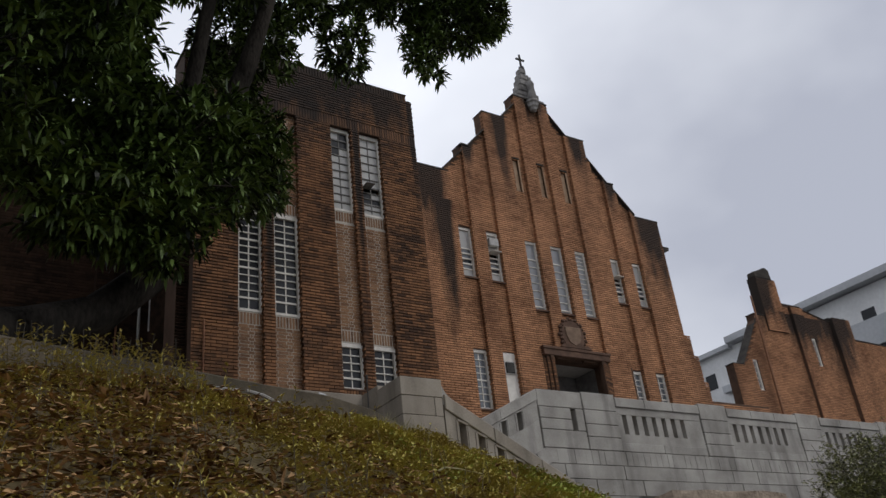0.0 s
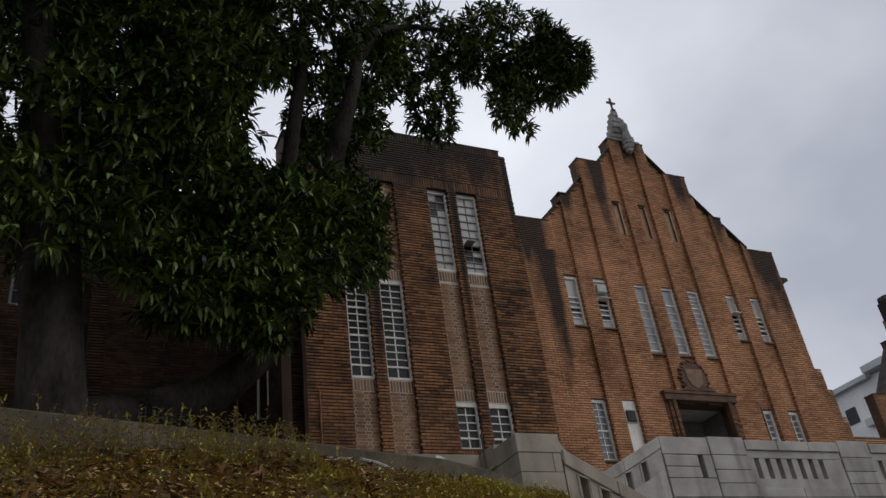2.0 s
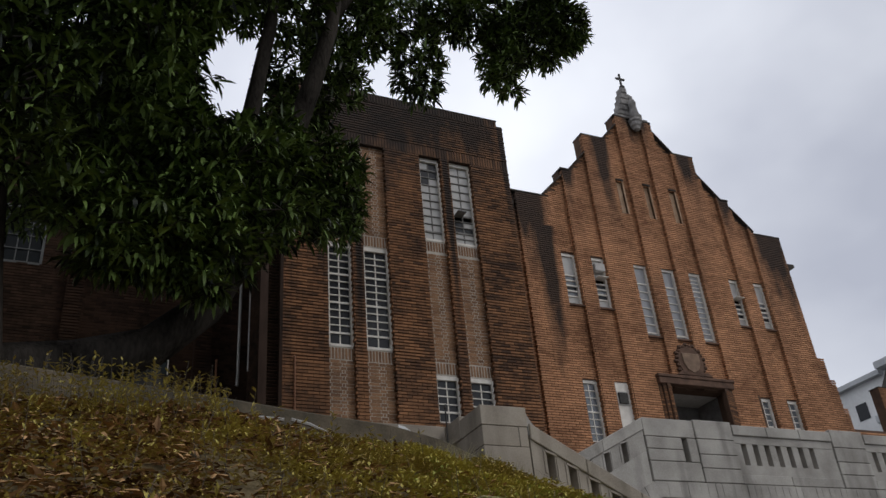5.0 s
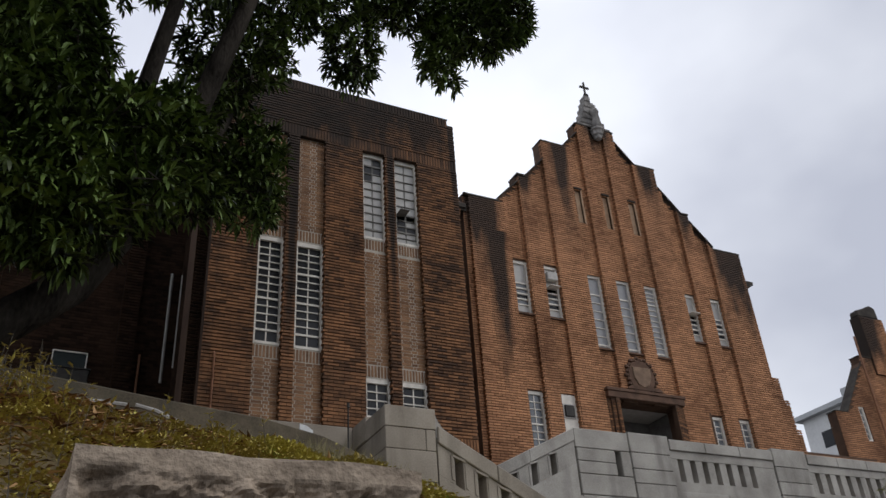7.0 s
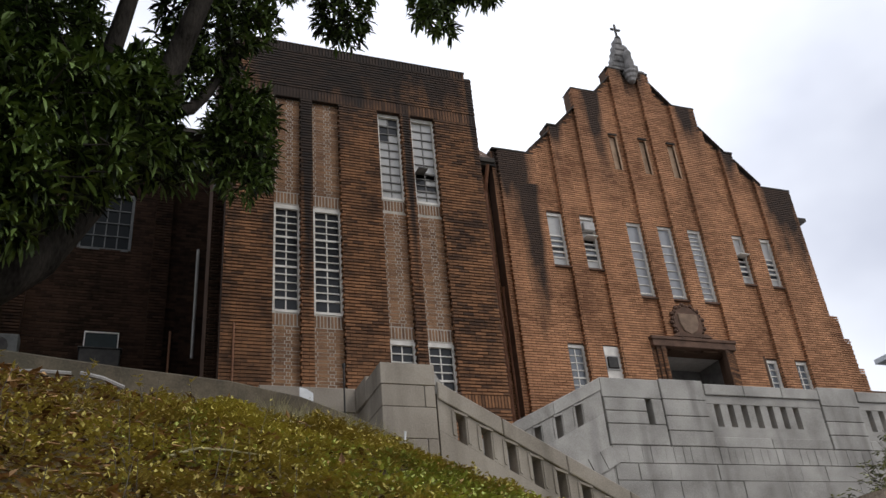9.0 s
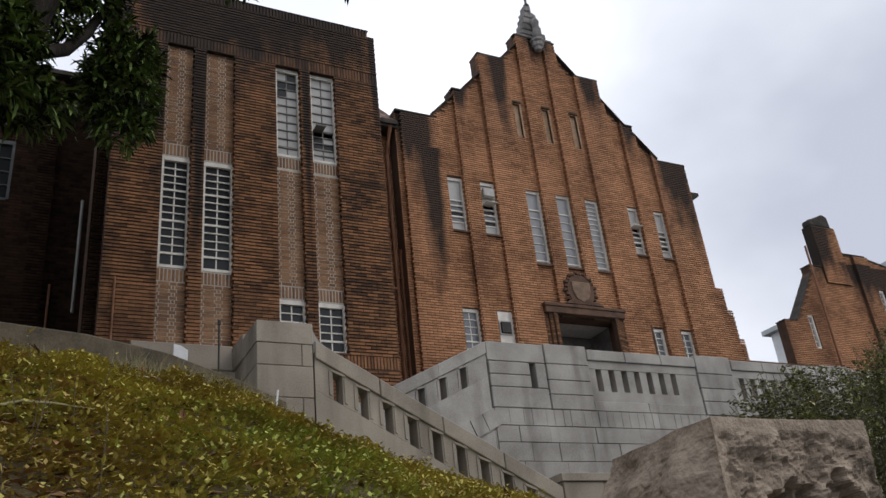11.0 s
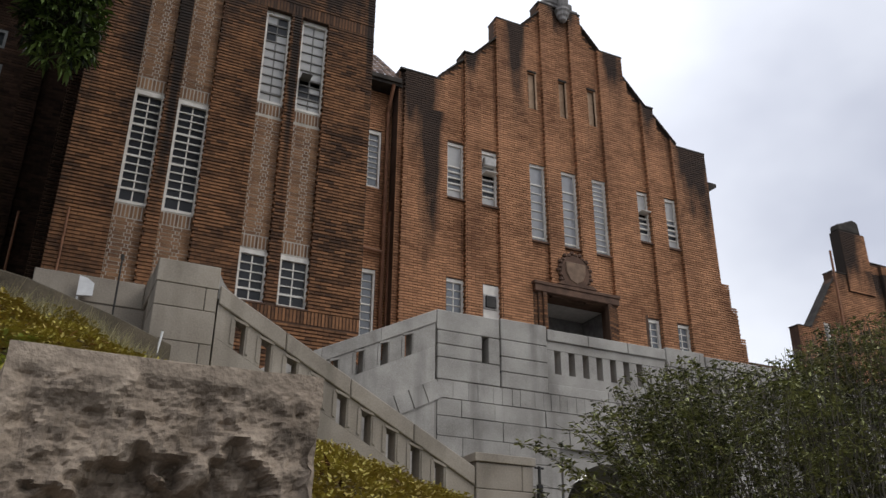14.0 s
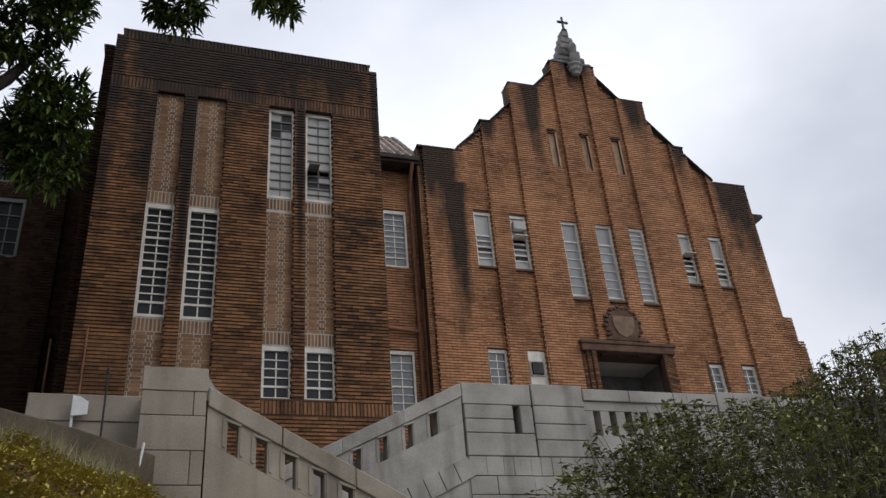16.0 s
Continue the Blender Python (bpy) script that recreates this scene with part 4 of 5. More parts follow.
def terrace_bay(x, last):
    """Stacked pier, then a panel pierced by seven slots."""
    b = thing("terrace_balustrade", "pale granite terrace balustrade with seven upright slots and a block pier", "balustrade", group="terrace balustrade bays", at=(x, TY, BAL0))

    def put(nm, a, c, y0, y1, e, f, mat=GRANITE, **kw):
        return part(nm, box(a - x, c - x, y0 - TY, y1 - TY, e - BAL0, f - BAL0), mat, b, **kw)

    put("pier_core", x + 0.02, x + 0.98, TY + 0.02, TY + 0.3, BAL0, 6.78, JOINT)
    for e, f in ((BAL0, 5.84), (5.85, 6.12), (6.13, 6.44), (6.45, 6.84)):
        put("pier_block", x + 0.012, x + 0.98, TY - 0.012, TY + 0.32, e, f, bevel=0.012)
    x0, x1 = x + 0.984, x + 3.715
    put("plinth", x0, x0 + 1.3, TY, TY + 0.28, BAL0, 5.75, bevel=0.008)
    put("plinth", x0 + 1.31, x1, TY, TY + 0.28, BAL0, 5.75, bevel=0.008)
    put("bottom_rail", x0, x1, TY + 0.01, TY + 0.27, 5.752, 5.95)
    slots = [(x + 1.15 + i * 0.31, x + 1.29 + i * 0.31) for i in range(7)]
    for a, c in gaps(x0, x1, slots):
        put("baluster", a, c, TY + 0.02, TY + 0.26, 5.95, 6.4)
    put("top_rail", x0, x1, TY + 0.01, TY + 0.27, 6.4, 6.56)
    for k in range(3):
        put("coping", x0 + 0.91 * k + 0.004, x0 + 0.91 * (k + 1) - 0.004, TY - 0.03, TY + 0.3, 6.565, 6.78, bevel=0.012)
    return b


bay = terrace_bay(4.24, False)
for k in range(1, 6):
    copy_thing(bay, pose(4.24 + 3.73 * k, TY, BAL0))
corner = thing("corner_pier", "granite corner pier of the terrace with one upright slot", "pier", at=(3.0, TY, BAL0))
for nm, a, c, e, f in (("block", 0.0, 1.225, 0.0, 0.38), ("block", 0.0, 0.87, 0.39, 0.62), ("block", 0.0, 0.87, 0.63, 0.87), ("block", 1.0, 1.225, 0.39, 0.87), ("coping", -0.02, 1.225, 0.88, 1.25)):
    part(nm, box(a, c, -0.012, 0.5, e, f), GRANITE, corner, bevel=0.012)
part("slot_back", box(0.87, 1.0, 0.3, 0.45, 0.385, 0.875), JOINT, corner)

# ashlar terrace wall
wall_t = tagged(new("terrace_wall", Shape().quad_box(3.02, 5.4, TY + 0.03, TY + 0.28, 0.0, 5.54).quad_box(7.5, 30, TY + 0.03, TY + 0.28, 0.0, 5.54).quad_box(5.4, 7.5, TY + 0.03, TY + 0.28, 4.45, 5.54).mesh("terrace_wall", WALL_JOINT)), "pale granite ashlar retaining wall", "wall", kind="structure")
rng = random.Random(11)
x = 3.0
while x < 14.5:
    w = rng.choice((0.16, 0.18, 0.2, 0.3))
    part("voussoir", box(x + 0.004, x + w - 0.004, TY - 0.005 - rng.uniform(0, 0.012), TY + 0.1, 5.24, 5.545), GRANITE, wall_t)
    x += w
z = 5.23
row = 0
while z > 0.6:
    h = (0.3, 0.34, 0.32, 0.38)[row % 4]
    x = 3.0 - (0.0 if row % 2 else 0.0)
    while x < 14.5:
        w = rng.uniform(0.55, 1.05) if x > 3.0 or row % 2 else rng.uniform(0.3, 0.5)
        out = 0.004 + rng.uniform(0, 0.022)
        for xa, xb in (gaps(x, min(x + w, 14.5), [(5.4, 7.5)]) if z - h < 4.45 else [(x, min(x + w, 14.5))]):
            if xb - xa > 0.03:
                part("ashlar_block", box(xa + 0.006, xb - 0.006, TY - out, TY + 0.1, (max(z - h, 4.45) if xa >= 5.4 and xb <= 7.5 else z - h) + 0.007, z - 0.007), GRANITE, wall_t)
        x += w
    z -= h
    row += 1
# arched doorway to the vault under the terrace
AX, AZ, AR = 6.45, 3.4, 1.0
curve = [(AX + AR * math.cos(math.pi * k / 20), AZ + AR * math.sin(math.pi * k / 20)) for k in range(21)]
for k in range(20):
    (xa, za), (xb, zb) = curve[k], curve[k + 1]
    part("arch_stone", Shape().slab([(xb, zb), (xa, za), (xa, 4.445), (xb, 4.445)], TY - 0.006, TY + 0.28), GRANITE, wall_t)
part("arch_jamb", box(5.405, 5.45, TY - 0.006, TY + 0.28, 0.0, 3.4), GRANITE, wall_t)
part("arch_jamb", box(7.45, 7.495, TY - 0.006, TY + 0.28, 0.0, 3.4), GRANITE, wall_t)
# bright glint under the arch, added as a small glowing slab
vl = thing("vault_lamp", "small glowing white slab for the glint under the terrace vault arch", "lamp")
part("glint_slab", Shape().slab([(5.78, 4.06), (5.98, 4.16), (5.96, 4.22), (5.76, 4.11)], TY + 0.05, TY + 0.2), GLINT_GLOW, vl, bevel=0.01)
part("far_ashlar", box(14.5, 30, TY, TY + 0.1, 0.0, 5.54), GRANITE_RAIL, wall_t)
# band of stones that follows the upper flight
for k in range(14):
    xa = 2.97 - 0.26 * k
    za = 5.53 - 0.13 * k
    part("raking_stone", Shape().slab([(xa - 0.242 + 0.12, za - 0.42), (xa + 0.12, za - 0.3), (xa, za), (xa - 0.242, za - 0.12)], TY - 0.03 - rng.uniform(0, 0.014), TY), GRANITE, wall_t)
part("flight_wall", Shape().slab([(-1.0, 0.3), (3.0, 0.3), (3.0, 5.2), (-1.0, 3.2)], TY + 0.002, TY + 0.2), GRANITE_RAIL, wall_t)

# ---------------------------------------------------------------- low yard wall along the bank
LINE = [(-16, -9.2, 4.95), (-11, -8.7, 4.85), (-8, -8.3, 4.76), (-6.2, -8.05, 4.69), (-5.2, -7.95, 4.62), (-4.2, -7.7, 4.63), (-3.4, -7.25, 4.66), (-2.6, -6.75, 4.6), (-1.86, -6.32, 4.48)]
lowwall = thing("low_wall", "mossy concrete garden wall along the top of the bank", "wall", kind="structure")
body = Shape()
for i in range(len(LINE)):
    px, py, pz = LINE[i]
    qa, qb = LINE[max(i - 1, 0)], LINE[min(i + 1, len(LINE) - 1)]
    d = Vector((qb[0] - qa[0], qb[1] - qa[1], 0)).normalized()
    nrm = Vector((-d.y, d.x, 0)) * 0.11
    for s in (-1, 1):
        for zz in (pz - 1.1, pz - 0.02, pz):
            k_ = 1.0 if zz < pz else 0.8
            body.v.append((px + nrm.x * s * k_, py + nrm.y * s * k_, zz))
    if i:
        a, b = (i - 1) * 6, i * 6
        body.f += [(a, b, b + 1, a + 1), (a + 1, b + 1, b + 2, a + 2), (a + 2, b + 2, b + 5, a + 5), (a + 5, b + 5, b + 4, a + 4), (a + 4, b + 4, b + 3, a + 3)]
e_ = (len(LINE) - 1) * 6
body.f += [(e_, e_ + 3, e_ + 4, e_ + 1), (e_ + 1, e_ + 4, e_ + 5, e_ + 2)]
part("wall_body", body, CONCRETE, lowwall)
kerb = Shape().tube([(-4.6, -9.05, rise(-4.6, -9.05) + 0.1), (-3.6, -8.6, rise(-3.6, -8.6) + 0.11), (-2.7, -7.5, rise(-2.7, -7.5) + 0.12), (-2.0, -6.75, rise(-2.0, -6.75) + 0.12)], 0.018, 6)
whole("garden_hose", kerb, PALE_PIPE, "grey plastic pipe lying along the foot of the wall", "pipe")
def lying(name, pts, rad, mat, label, category, group=""):
    return whole(name, Shape().tube([(a, b, rise(a, b) + c) for a, b, c in pts], rad, 6), mat, label, category, group=group)


lying("fallen_pipe", [(-6.04, -8.62, 0.13), (-5.8, -8.6, 0.19), (-5.57, -8.6, 0.23)], 0.02, PALE_PIPE, "short pale grey plastic pipe on the leaf-strewn bank", "pipe", "pipes on the bank")
lying("fallen_pipe", [(-5.5, -8.6, 0.25), (-5.32, -8.6, 0.25), (-5.14, -8.6, 0.2)], 0.02, PALE_PIPE, "short pale grey plastic pipe on the leaf-strewn bank", "pipe", "pipes on the bank")
lying("dry_branch", [(-7.5, -8.7, 0.12), (-7.2, -8.72, 0.1), (-6.9, -8.75, 0.12), (-6.6, -8.8, 0.07)], [0.012, 0.018, 0.02, 0.01], DEAD_WOOD, "bare grey dead branch lying on the bank", "branch", "dead branches")
lying("dry_branch", [(-6.75, -8.8, 0.1), (-6.5, -8.76, 0.12), (-6.25, -8.7, 0.08), (-6.1, -8.72, 0.06)], [0.01, 0.016, 0.018, 0.008], DEAD_WOOD, "bare grey dead branch lying on the bank", "branch", "dead branches")
lying("dry_branch", [(-8.3, -9.4, 0.08), (-7.9, -9.3, 0.12), (-7.5, -9.35, 0.08)], [0.01, 0.014, 0.008], DEAD_WOOD, "bare grey dead branch lying on the bank", "branch", "dead branches")
whole("stake", Shape().tube([(-1.99, -6.48, 4.05), (-1.93, -6.5, 4.58)], 0.014, 6), PLASTIC, "short white stake at the end of the low wall", "stake")
sg = thing("notice_board", "small blank white board on a short post", "sign")
part("board", Shape().slab([(-2.86, 5.45), (-2.67, 5.47), (-2.67, 5.64), (-2.76, 5.7), (-2.86, 5.72)], -4.82, -4.79), PLASTIC, sg)
part("post", box(-2.86, -2.83, -4.79, -4.76, 4.3, 5.45), PLASTIC, sg)
pl = Shape().tube([(-2.43, -5.6, 4.3), (-2.43, -5.6, 5.75)], 0.012, 8)
pl.tube([(-2.43, -5.6, 5.72), (-2.43, -5.6, 5.78)], 0.022, 8)
whole("iron_post", pl, IRON, "thin dark iron post beside the stair pier", "post")

fx = Shape().tube([(3.2, -6.0, 2.9), (3.2, -6.0, 3.62)], 0.022, 8)
fx.tube([(3.13, -6.0, 3.6), (3.27, -6.0, 3.6)], 0.014, 6).tube([(3.2, -6.0, 3.05), (3.2, -6.0, 3.38)], 0.045, 8)
whole("iron_standard", fx, IRON, "short dark iron standard beside the granite newel", "post")

# notice case and vent on the shaded wing
case = thing("notice_case", "glazed notice case with a white frame on the wing wall", "notice case")
part("panel", box(-6.06, -5.37, WY - 0.1, WY - 0.03, 9.5, 9.86), TEAL, case)
fr = Shape().quad_box(-6.08, -5.35, WY - 0.13, WY - 0.03, 9.86, 9.885).quad_box(-6.08, -5.35, WY - 0.13, WY - 0.03, 9.475, 9.5)
fr.quad_box(-6.08, -6.06, WY - 0.13, WY - 0.03, 9.5, 9.86).quad_box(-5.37, -5.35, WY - 0.13, WY - 0.03, 9.5, 9.86)
part("frame", fr, WHITE_PAINT, case)
wc = thing("wall_cabinet", "dark metal cabinet under the notice case", "cabinet")
part("case", box(-6.14, -5.28, WY - 0.32, WY - 0.03, 9.0, 9.4), IRON, wc, bevel=0.015)
part("lid", box(-6.17, -5.25, WY - 0.34, WY - 0.03, 9.402, 9.43), IRON, wc)
ac = thing("air_conditioner", "white box air-conditioner unit on the wing wall", "air conditioner")
part("case", box(-8.1, -7.35, WY - 0.4, WY - 0.03, 9.05, 9.6), SHADED_STEEL, ac, bevel=0.02)
part("fan_ring", Shape().tube([(-7.73, WY - 0.43, 9.32), (-7.73, WY - 0.4, 9.32)], 0.19, 16), IRON, ac)

own("thin_pipe", Shape().tube([(-3.22, -0.18, 7.0), (-3.22, -0.18, 8.75), (-3.22, -0.12, 8.8)], 0.022, 8), PIPE, "thin rusty pipe on the tower foot")

# ---------------------------------------------------------------- rough stone blocks at the roadside
def ease(a, b, v):
    v = min(max((v - a) / (b - a), 0.0), 1.0)
    return v * v * (3 - 2 * v)


def rough_block(x0, x1, y0, y1, top, seed, hollow, label, relief=1.0):
    """A hewn block: a dressed rim, a shouldered end and a deeply pitted face with one large hollow."""
    foot, n = top - 0.7, 116
    cx, cy = (x0 + x1) / 2, (y0 + y1) / 2
    ob = tagged(new("roadside_block"), label, "stone block", "roadside stone blocks")
    ob.location = (cx, cy, 0)
    shape = Shape()
    around = [(x0, y1, -1, 0), (x0, y0, 0, -1), (x1, y0, 1, 0), (x1, y1, 1, 0)]
    cols = []
    for (ax, ay, nx, ny), (bx, by, mx, my) in zip(around, around[1:]):
        m = max(10, round(math.hypot(bx - ax, by - ay) / 0.0062))
        face = Vector((ay - by, 0, 0)) if abs(bx - ax) < 1e-6 else Vector((0, -1, 0))
        face = Vector((-1 if (abs(bx - ax) < 1e-6 and ax < cx) else (1 if abs(bx - ax) < 1e-6 else 0), -1 if abs(bx - ax) > 1e-6 else 0, 0))
        cols += [(ax + (bx - ax) * i / m, ay + (by - ay) * i / m, face) for i in range(m)]
    cols.append((x1, y1, Vector((1, 0, 0))))
    for j in range(n + 1):
        z = foot + (top - foot) * j / n
        deep = top - z
        for x, y, face in cols:
            q = Vector((x * 2.4, y * 2.4, z * 3.0)) + Vector((seed, 0, 0))
            d = 0.027 * noise.fractal(q * 2.2, 0.75, 2.1, 6) + 0.016 * noise.noise(q * 0.9) - 0.006
            d -= 0.012 * ease(0.15, 0.5, noise.noise(q * 4.2 + Vector((3, 8, 1))))
            d -= 0.01 * ease(0.2, 0.45, noise.noise(q * 11.0 + Vector((1, 5, 2))))
            d += 0.008 * noise.fractal(q * 9.0, 0.9, 2.0, 4)
            d *= relief if face.y < 0 else 0.55
            if face.y < 0:
                r = math.hypot((x - hollow[0]) / hollow[2], (z - hollow[1]) / hollow[3]) + 0.5 * noise.noise(q * 1.8) + 0.4 * noise.noise(q * 5) + 0.25 * noise.noise(q * 13)
                d -= (0.085 + 0.03 * noise.noise(q * 5) + 0.02 * noise.noise(q * 13)) * (1 - ease(0.72, 1.0, r))
            d -= 0.007 * ease(0.03, 0.042, deep)
            margin = ease(0.024, 0.06, deep) * 0.97 + 0.03
            flare = 0.1 * ease(0.0, 0.17, deep) * ease(0.0, 0.12, y - y0) if face.x < 0 else 0.0
            if face.y < 0:
                margin *= ease(-0.01, 0.05, min(x - x0, x1 - x)) * 0.85 + 0.15
            px, py = x - cx + face.x * (d * margin + flare), y - cy + face.y * d * margin
            shape.v.append((px, py, z + 0.012 * noise.noise(q * 3) * (j == n)))
    w = len(cols)
    for j in range(n):
        for i in range(w - 1):
            k = j * w + i
            shape.f.append((k, k + 1, k + w + 1, k + w))
    k = n * w
    shape.f.append(tuple(k + i for i in range(w)))
    part("block", shape, ROUGH_STONE, ob)
    part("plinth", box(x0 - cx + 0.02, x1 - cx - 0.02, y0 - cy + 0.09, y1 - cy - 0.02, 0.0, foot + 0.02), ROUGH_STONE, ob)
    return ob


rough_block(-6.25, -5.63, -14.63, -14.18, 1.965, 1.0, (-5.78, 1.72, 0.17, 0.16), "rough-hewn stone block capping the roadside wall", 1.7)
rough_block(-3.06, -2.46, -14.4, -13.95, 1.945, 9.0, (-2.765, 1.6, 0.25, 0.2), "rough-hewn weathered stone block by the bank")
rw = Shape().quad_box(-16, -6.28, -14.35, -14.0, 0, 0.95).quad_box(-5.6, -3.09, -14.35, -14.0, 0, 0.95).quad_box(-2.43, 8, -14.35, -14.0, 0, 0.95)
whole("roadside_wall", rw, ROUGH_STONE, "low rough stone retaining wall along the road", "wall", "structure")

# ---------------------------------------------------------------- leaves
def leaf(shape, p, d, up, length, width, fold=0.25, droop=0.2):
    """One pointed leaf: four triangles folded along the midrib."""
    d = d.normalized()
    s = d.cross(up)
    s = s.normalized() if s.length > 1e-4 else d.orthogonal().normalized()
    n = s.cross(d)
    k = len(shape.v)
    m = p + d * length * 0.45 - n * width * fold
    tip = p + d * length - n * length * droop
    shape.v += [tuple(p), tuple(p + d * length * 0.42 + s * width / 2), tuple(tip), tuple(p + d * length * 0.42 - s * width / 2), tuple(m)]
    shape.f += [(k, k + 1, k + 4), (k + 1, k + 2, k + 4), (k + 2, k + 3, k + 4), (k + 3, k, k + 4)]


def long_leaf(shape, p, d, up, length, width, droop):
    """A long leaf that arches over and hangs, folded a little along its midrib."""
    d = d.normalized()
    s = d.cross(up)
    s = s.normalized() if s.length > 1e-4 else d.orthogonal().normalized()
    k = len(shape.v)
    a = p + d * length * 0.33
    e = (d + Vector((0, 0, -droop * 0.7))).normalized()
    b = a + e * length * 0.37
    e = (e + Vector((0, 0, -droop))).normalized()
    tip = b + e * length * 0.34
    fold = s.cross(d).normalized() * width * 0.16
    shape.v += [tuple(p), tuple(a + s * width * 0.45 + fold), tuple(a - s * width * 0.45 + fold), tuple(b + s * width * 0.42 + fold), tuple(b - s * width * 0.42 + fold), tuple(tip)]
    shape.f += [(k, k + 1, k + 2), (k + 1, k + 3, k + 4, k + 2), (k + 3, k + 5, k + 4)]


def rosette(shape, p, axis, rng, n, length, width):
    """A tuft of leaves set along a twig's end."""
    axis = axis.normalized()
    a = axis.orthogonal().normalized()
    b = axis.cross(a)
    w0 = rng.uniform(0, 6.3)
    for i in range(n):
        w = w0 + i * 2.4 + rng.uniform(-0.5, 0.5)
        out = a * math.cos(w) + b * math.sin(w)
        d = out * rng.uniform(0.4, 1.0) + axis * rng.uniform(0.0, 1.1)
        long_leaf(shape, p - axis * rng.uniform(0.0, 0.16), d, Vector((rng.uniform(-0.4, 0.4), rng.uniform(-0.4, 0.4), 1)), length * rng.uniform(0.55, 1.2), width * rng.uniform(0.75, 1.25), rng.uniform(0.0, 0.75))


# ---------------------------------------------------------------- the tree on the bank
tree = thing("broadleaf_tree", "large evergreen tree with long glossy leaves and leaning trunk", "tree", at=(0, 0, 0))
trunk = Shape()
trunk.tube([(-8.35, -8.05, 4.1), (-8.42, -8.05, 4.6), (-8.55, -8.08, 5.8), (-8.7, -8.1, 7.0), (-8.8, -8.1, 7.9), (-9.0, -8.2, 9.2), (-9.3, -8.3, 11.0), (-9.4, -8.4, 13.2)], [0.44, 0.36, 0.31, 0.29, 0.28, 0.24, 0.17, 0.08], 14)
for v in range(len(trunk.v)):
    q = Vector(trunk.v[v])
    trunk.v[v] = tuple(q + Vector((noise.noise(q * 2.2), noise.noise(q * 2.2 + Vector((5, 0, 0))), 0)) * 0.06)
part("trunk", trunk, BARK, tree, smooth=True)
BOUGHS = [([(-8.38, -7.95, 4.75), (-7.5, -7.5, 5.15), (-6.75, -7.2, 5.55), (-6.15, -7.0, 6.2), (-5.75, -6.9, 7.0), (-5.4, -6.6, 8.1), (-5.05, -6.5, 9.1), (-4.75, -6.75, 10.2), (-4.4, -6.7, 11.6), (-4.1, -6.5, 13.4)], [0.33, 0.27, 0.24, 0.22, 0.2, 0.19, 0.17, 0.15, 0.12, 0.06]),
         ([(-5.75, -6.9, 6.95), (-5.85, -7.0, 8.0), (-5.7, -7.0, 9.2), (-5.45, -7.0, 11.0), (-5.3, -7.0, 13.0)], [0.15, 0.13, 0.12, 0.1, 0.05]),
         ([(-4.3, -6.6, 12.0), (-3.6, -6.0, 13.6), (-2.6, -5.5, 14.5), (-1.4, -5.4, 14.8), (-0.4, -5.5, 14.7), (0.3, -5.6, 14.3), (0.9, -5.8, 14.1)], [0.09, 0.08, 0.06, 0.045, 0.035, 0.022, 0.01]),
         ([(-5.2, -6.45, 8.7), (-4.95, -5.85, 9.3), (-4.6, -5.4, 9.8), (-4.35, -5.1, 10.4), (-4.1, -4.8, 11.2), (-3.9, -4.6, 12.0)], [0.12, 0.1, 0.095, 0.09, 0.06, 0.03]),
         ([(-8.8, -8.1, 7.9), (-8.0, -7.9, 9.0), (-7.3, -7.8, 10.5), (-6.9, -7.7, 12.5)], [0.16, 0.13, 0.1, 0.05]),
         ([(-8.6, -8.1, 6.3), (-9.4, -8.3, 7.4), (-10.3, -8.4, 9.5)], [0.15, 0.13, 0.08]),
         ([(-6.15, -7.0, 6.2), (-6.2, -7.5, 6.9), (-6.5, -7.9, 7.6)], [0.07, 0.05, 0.03]),
         ([(-5.4, -6.65, 7.9), (-5.1, -7.0, 8.0), (-4.9, -7.2, 7.9)], [0.06, 0.04, 0.02])]
for pts, rad in BOUGHS:
    part("limb", Shape().tube(pts, rad, 10), BARK, tree, smooth=True)
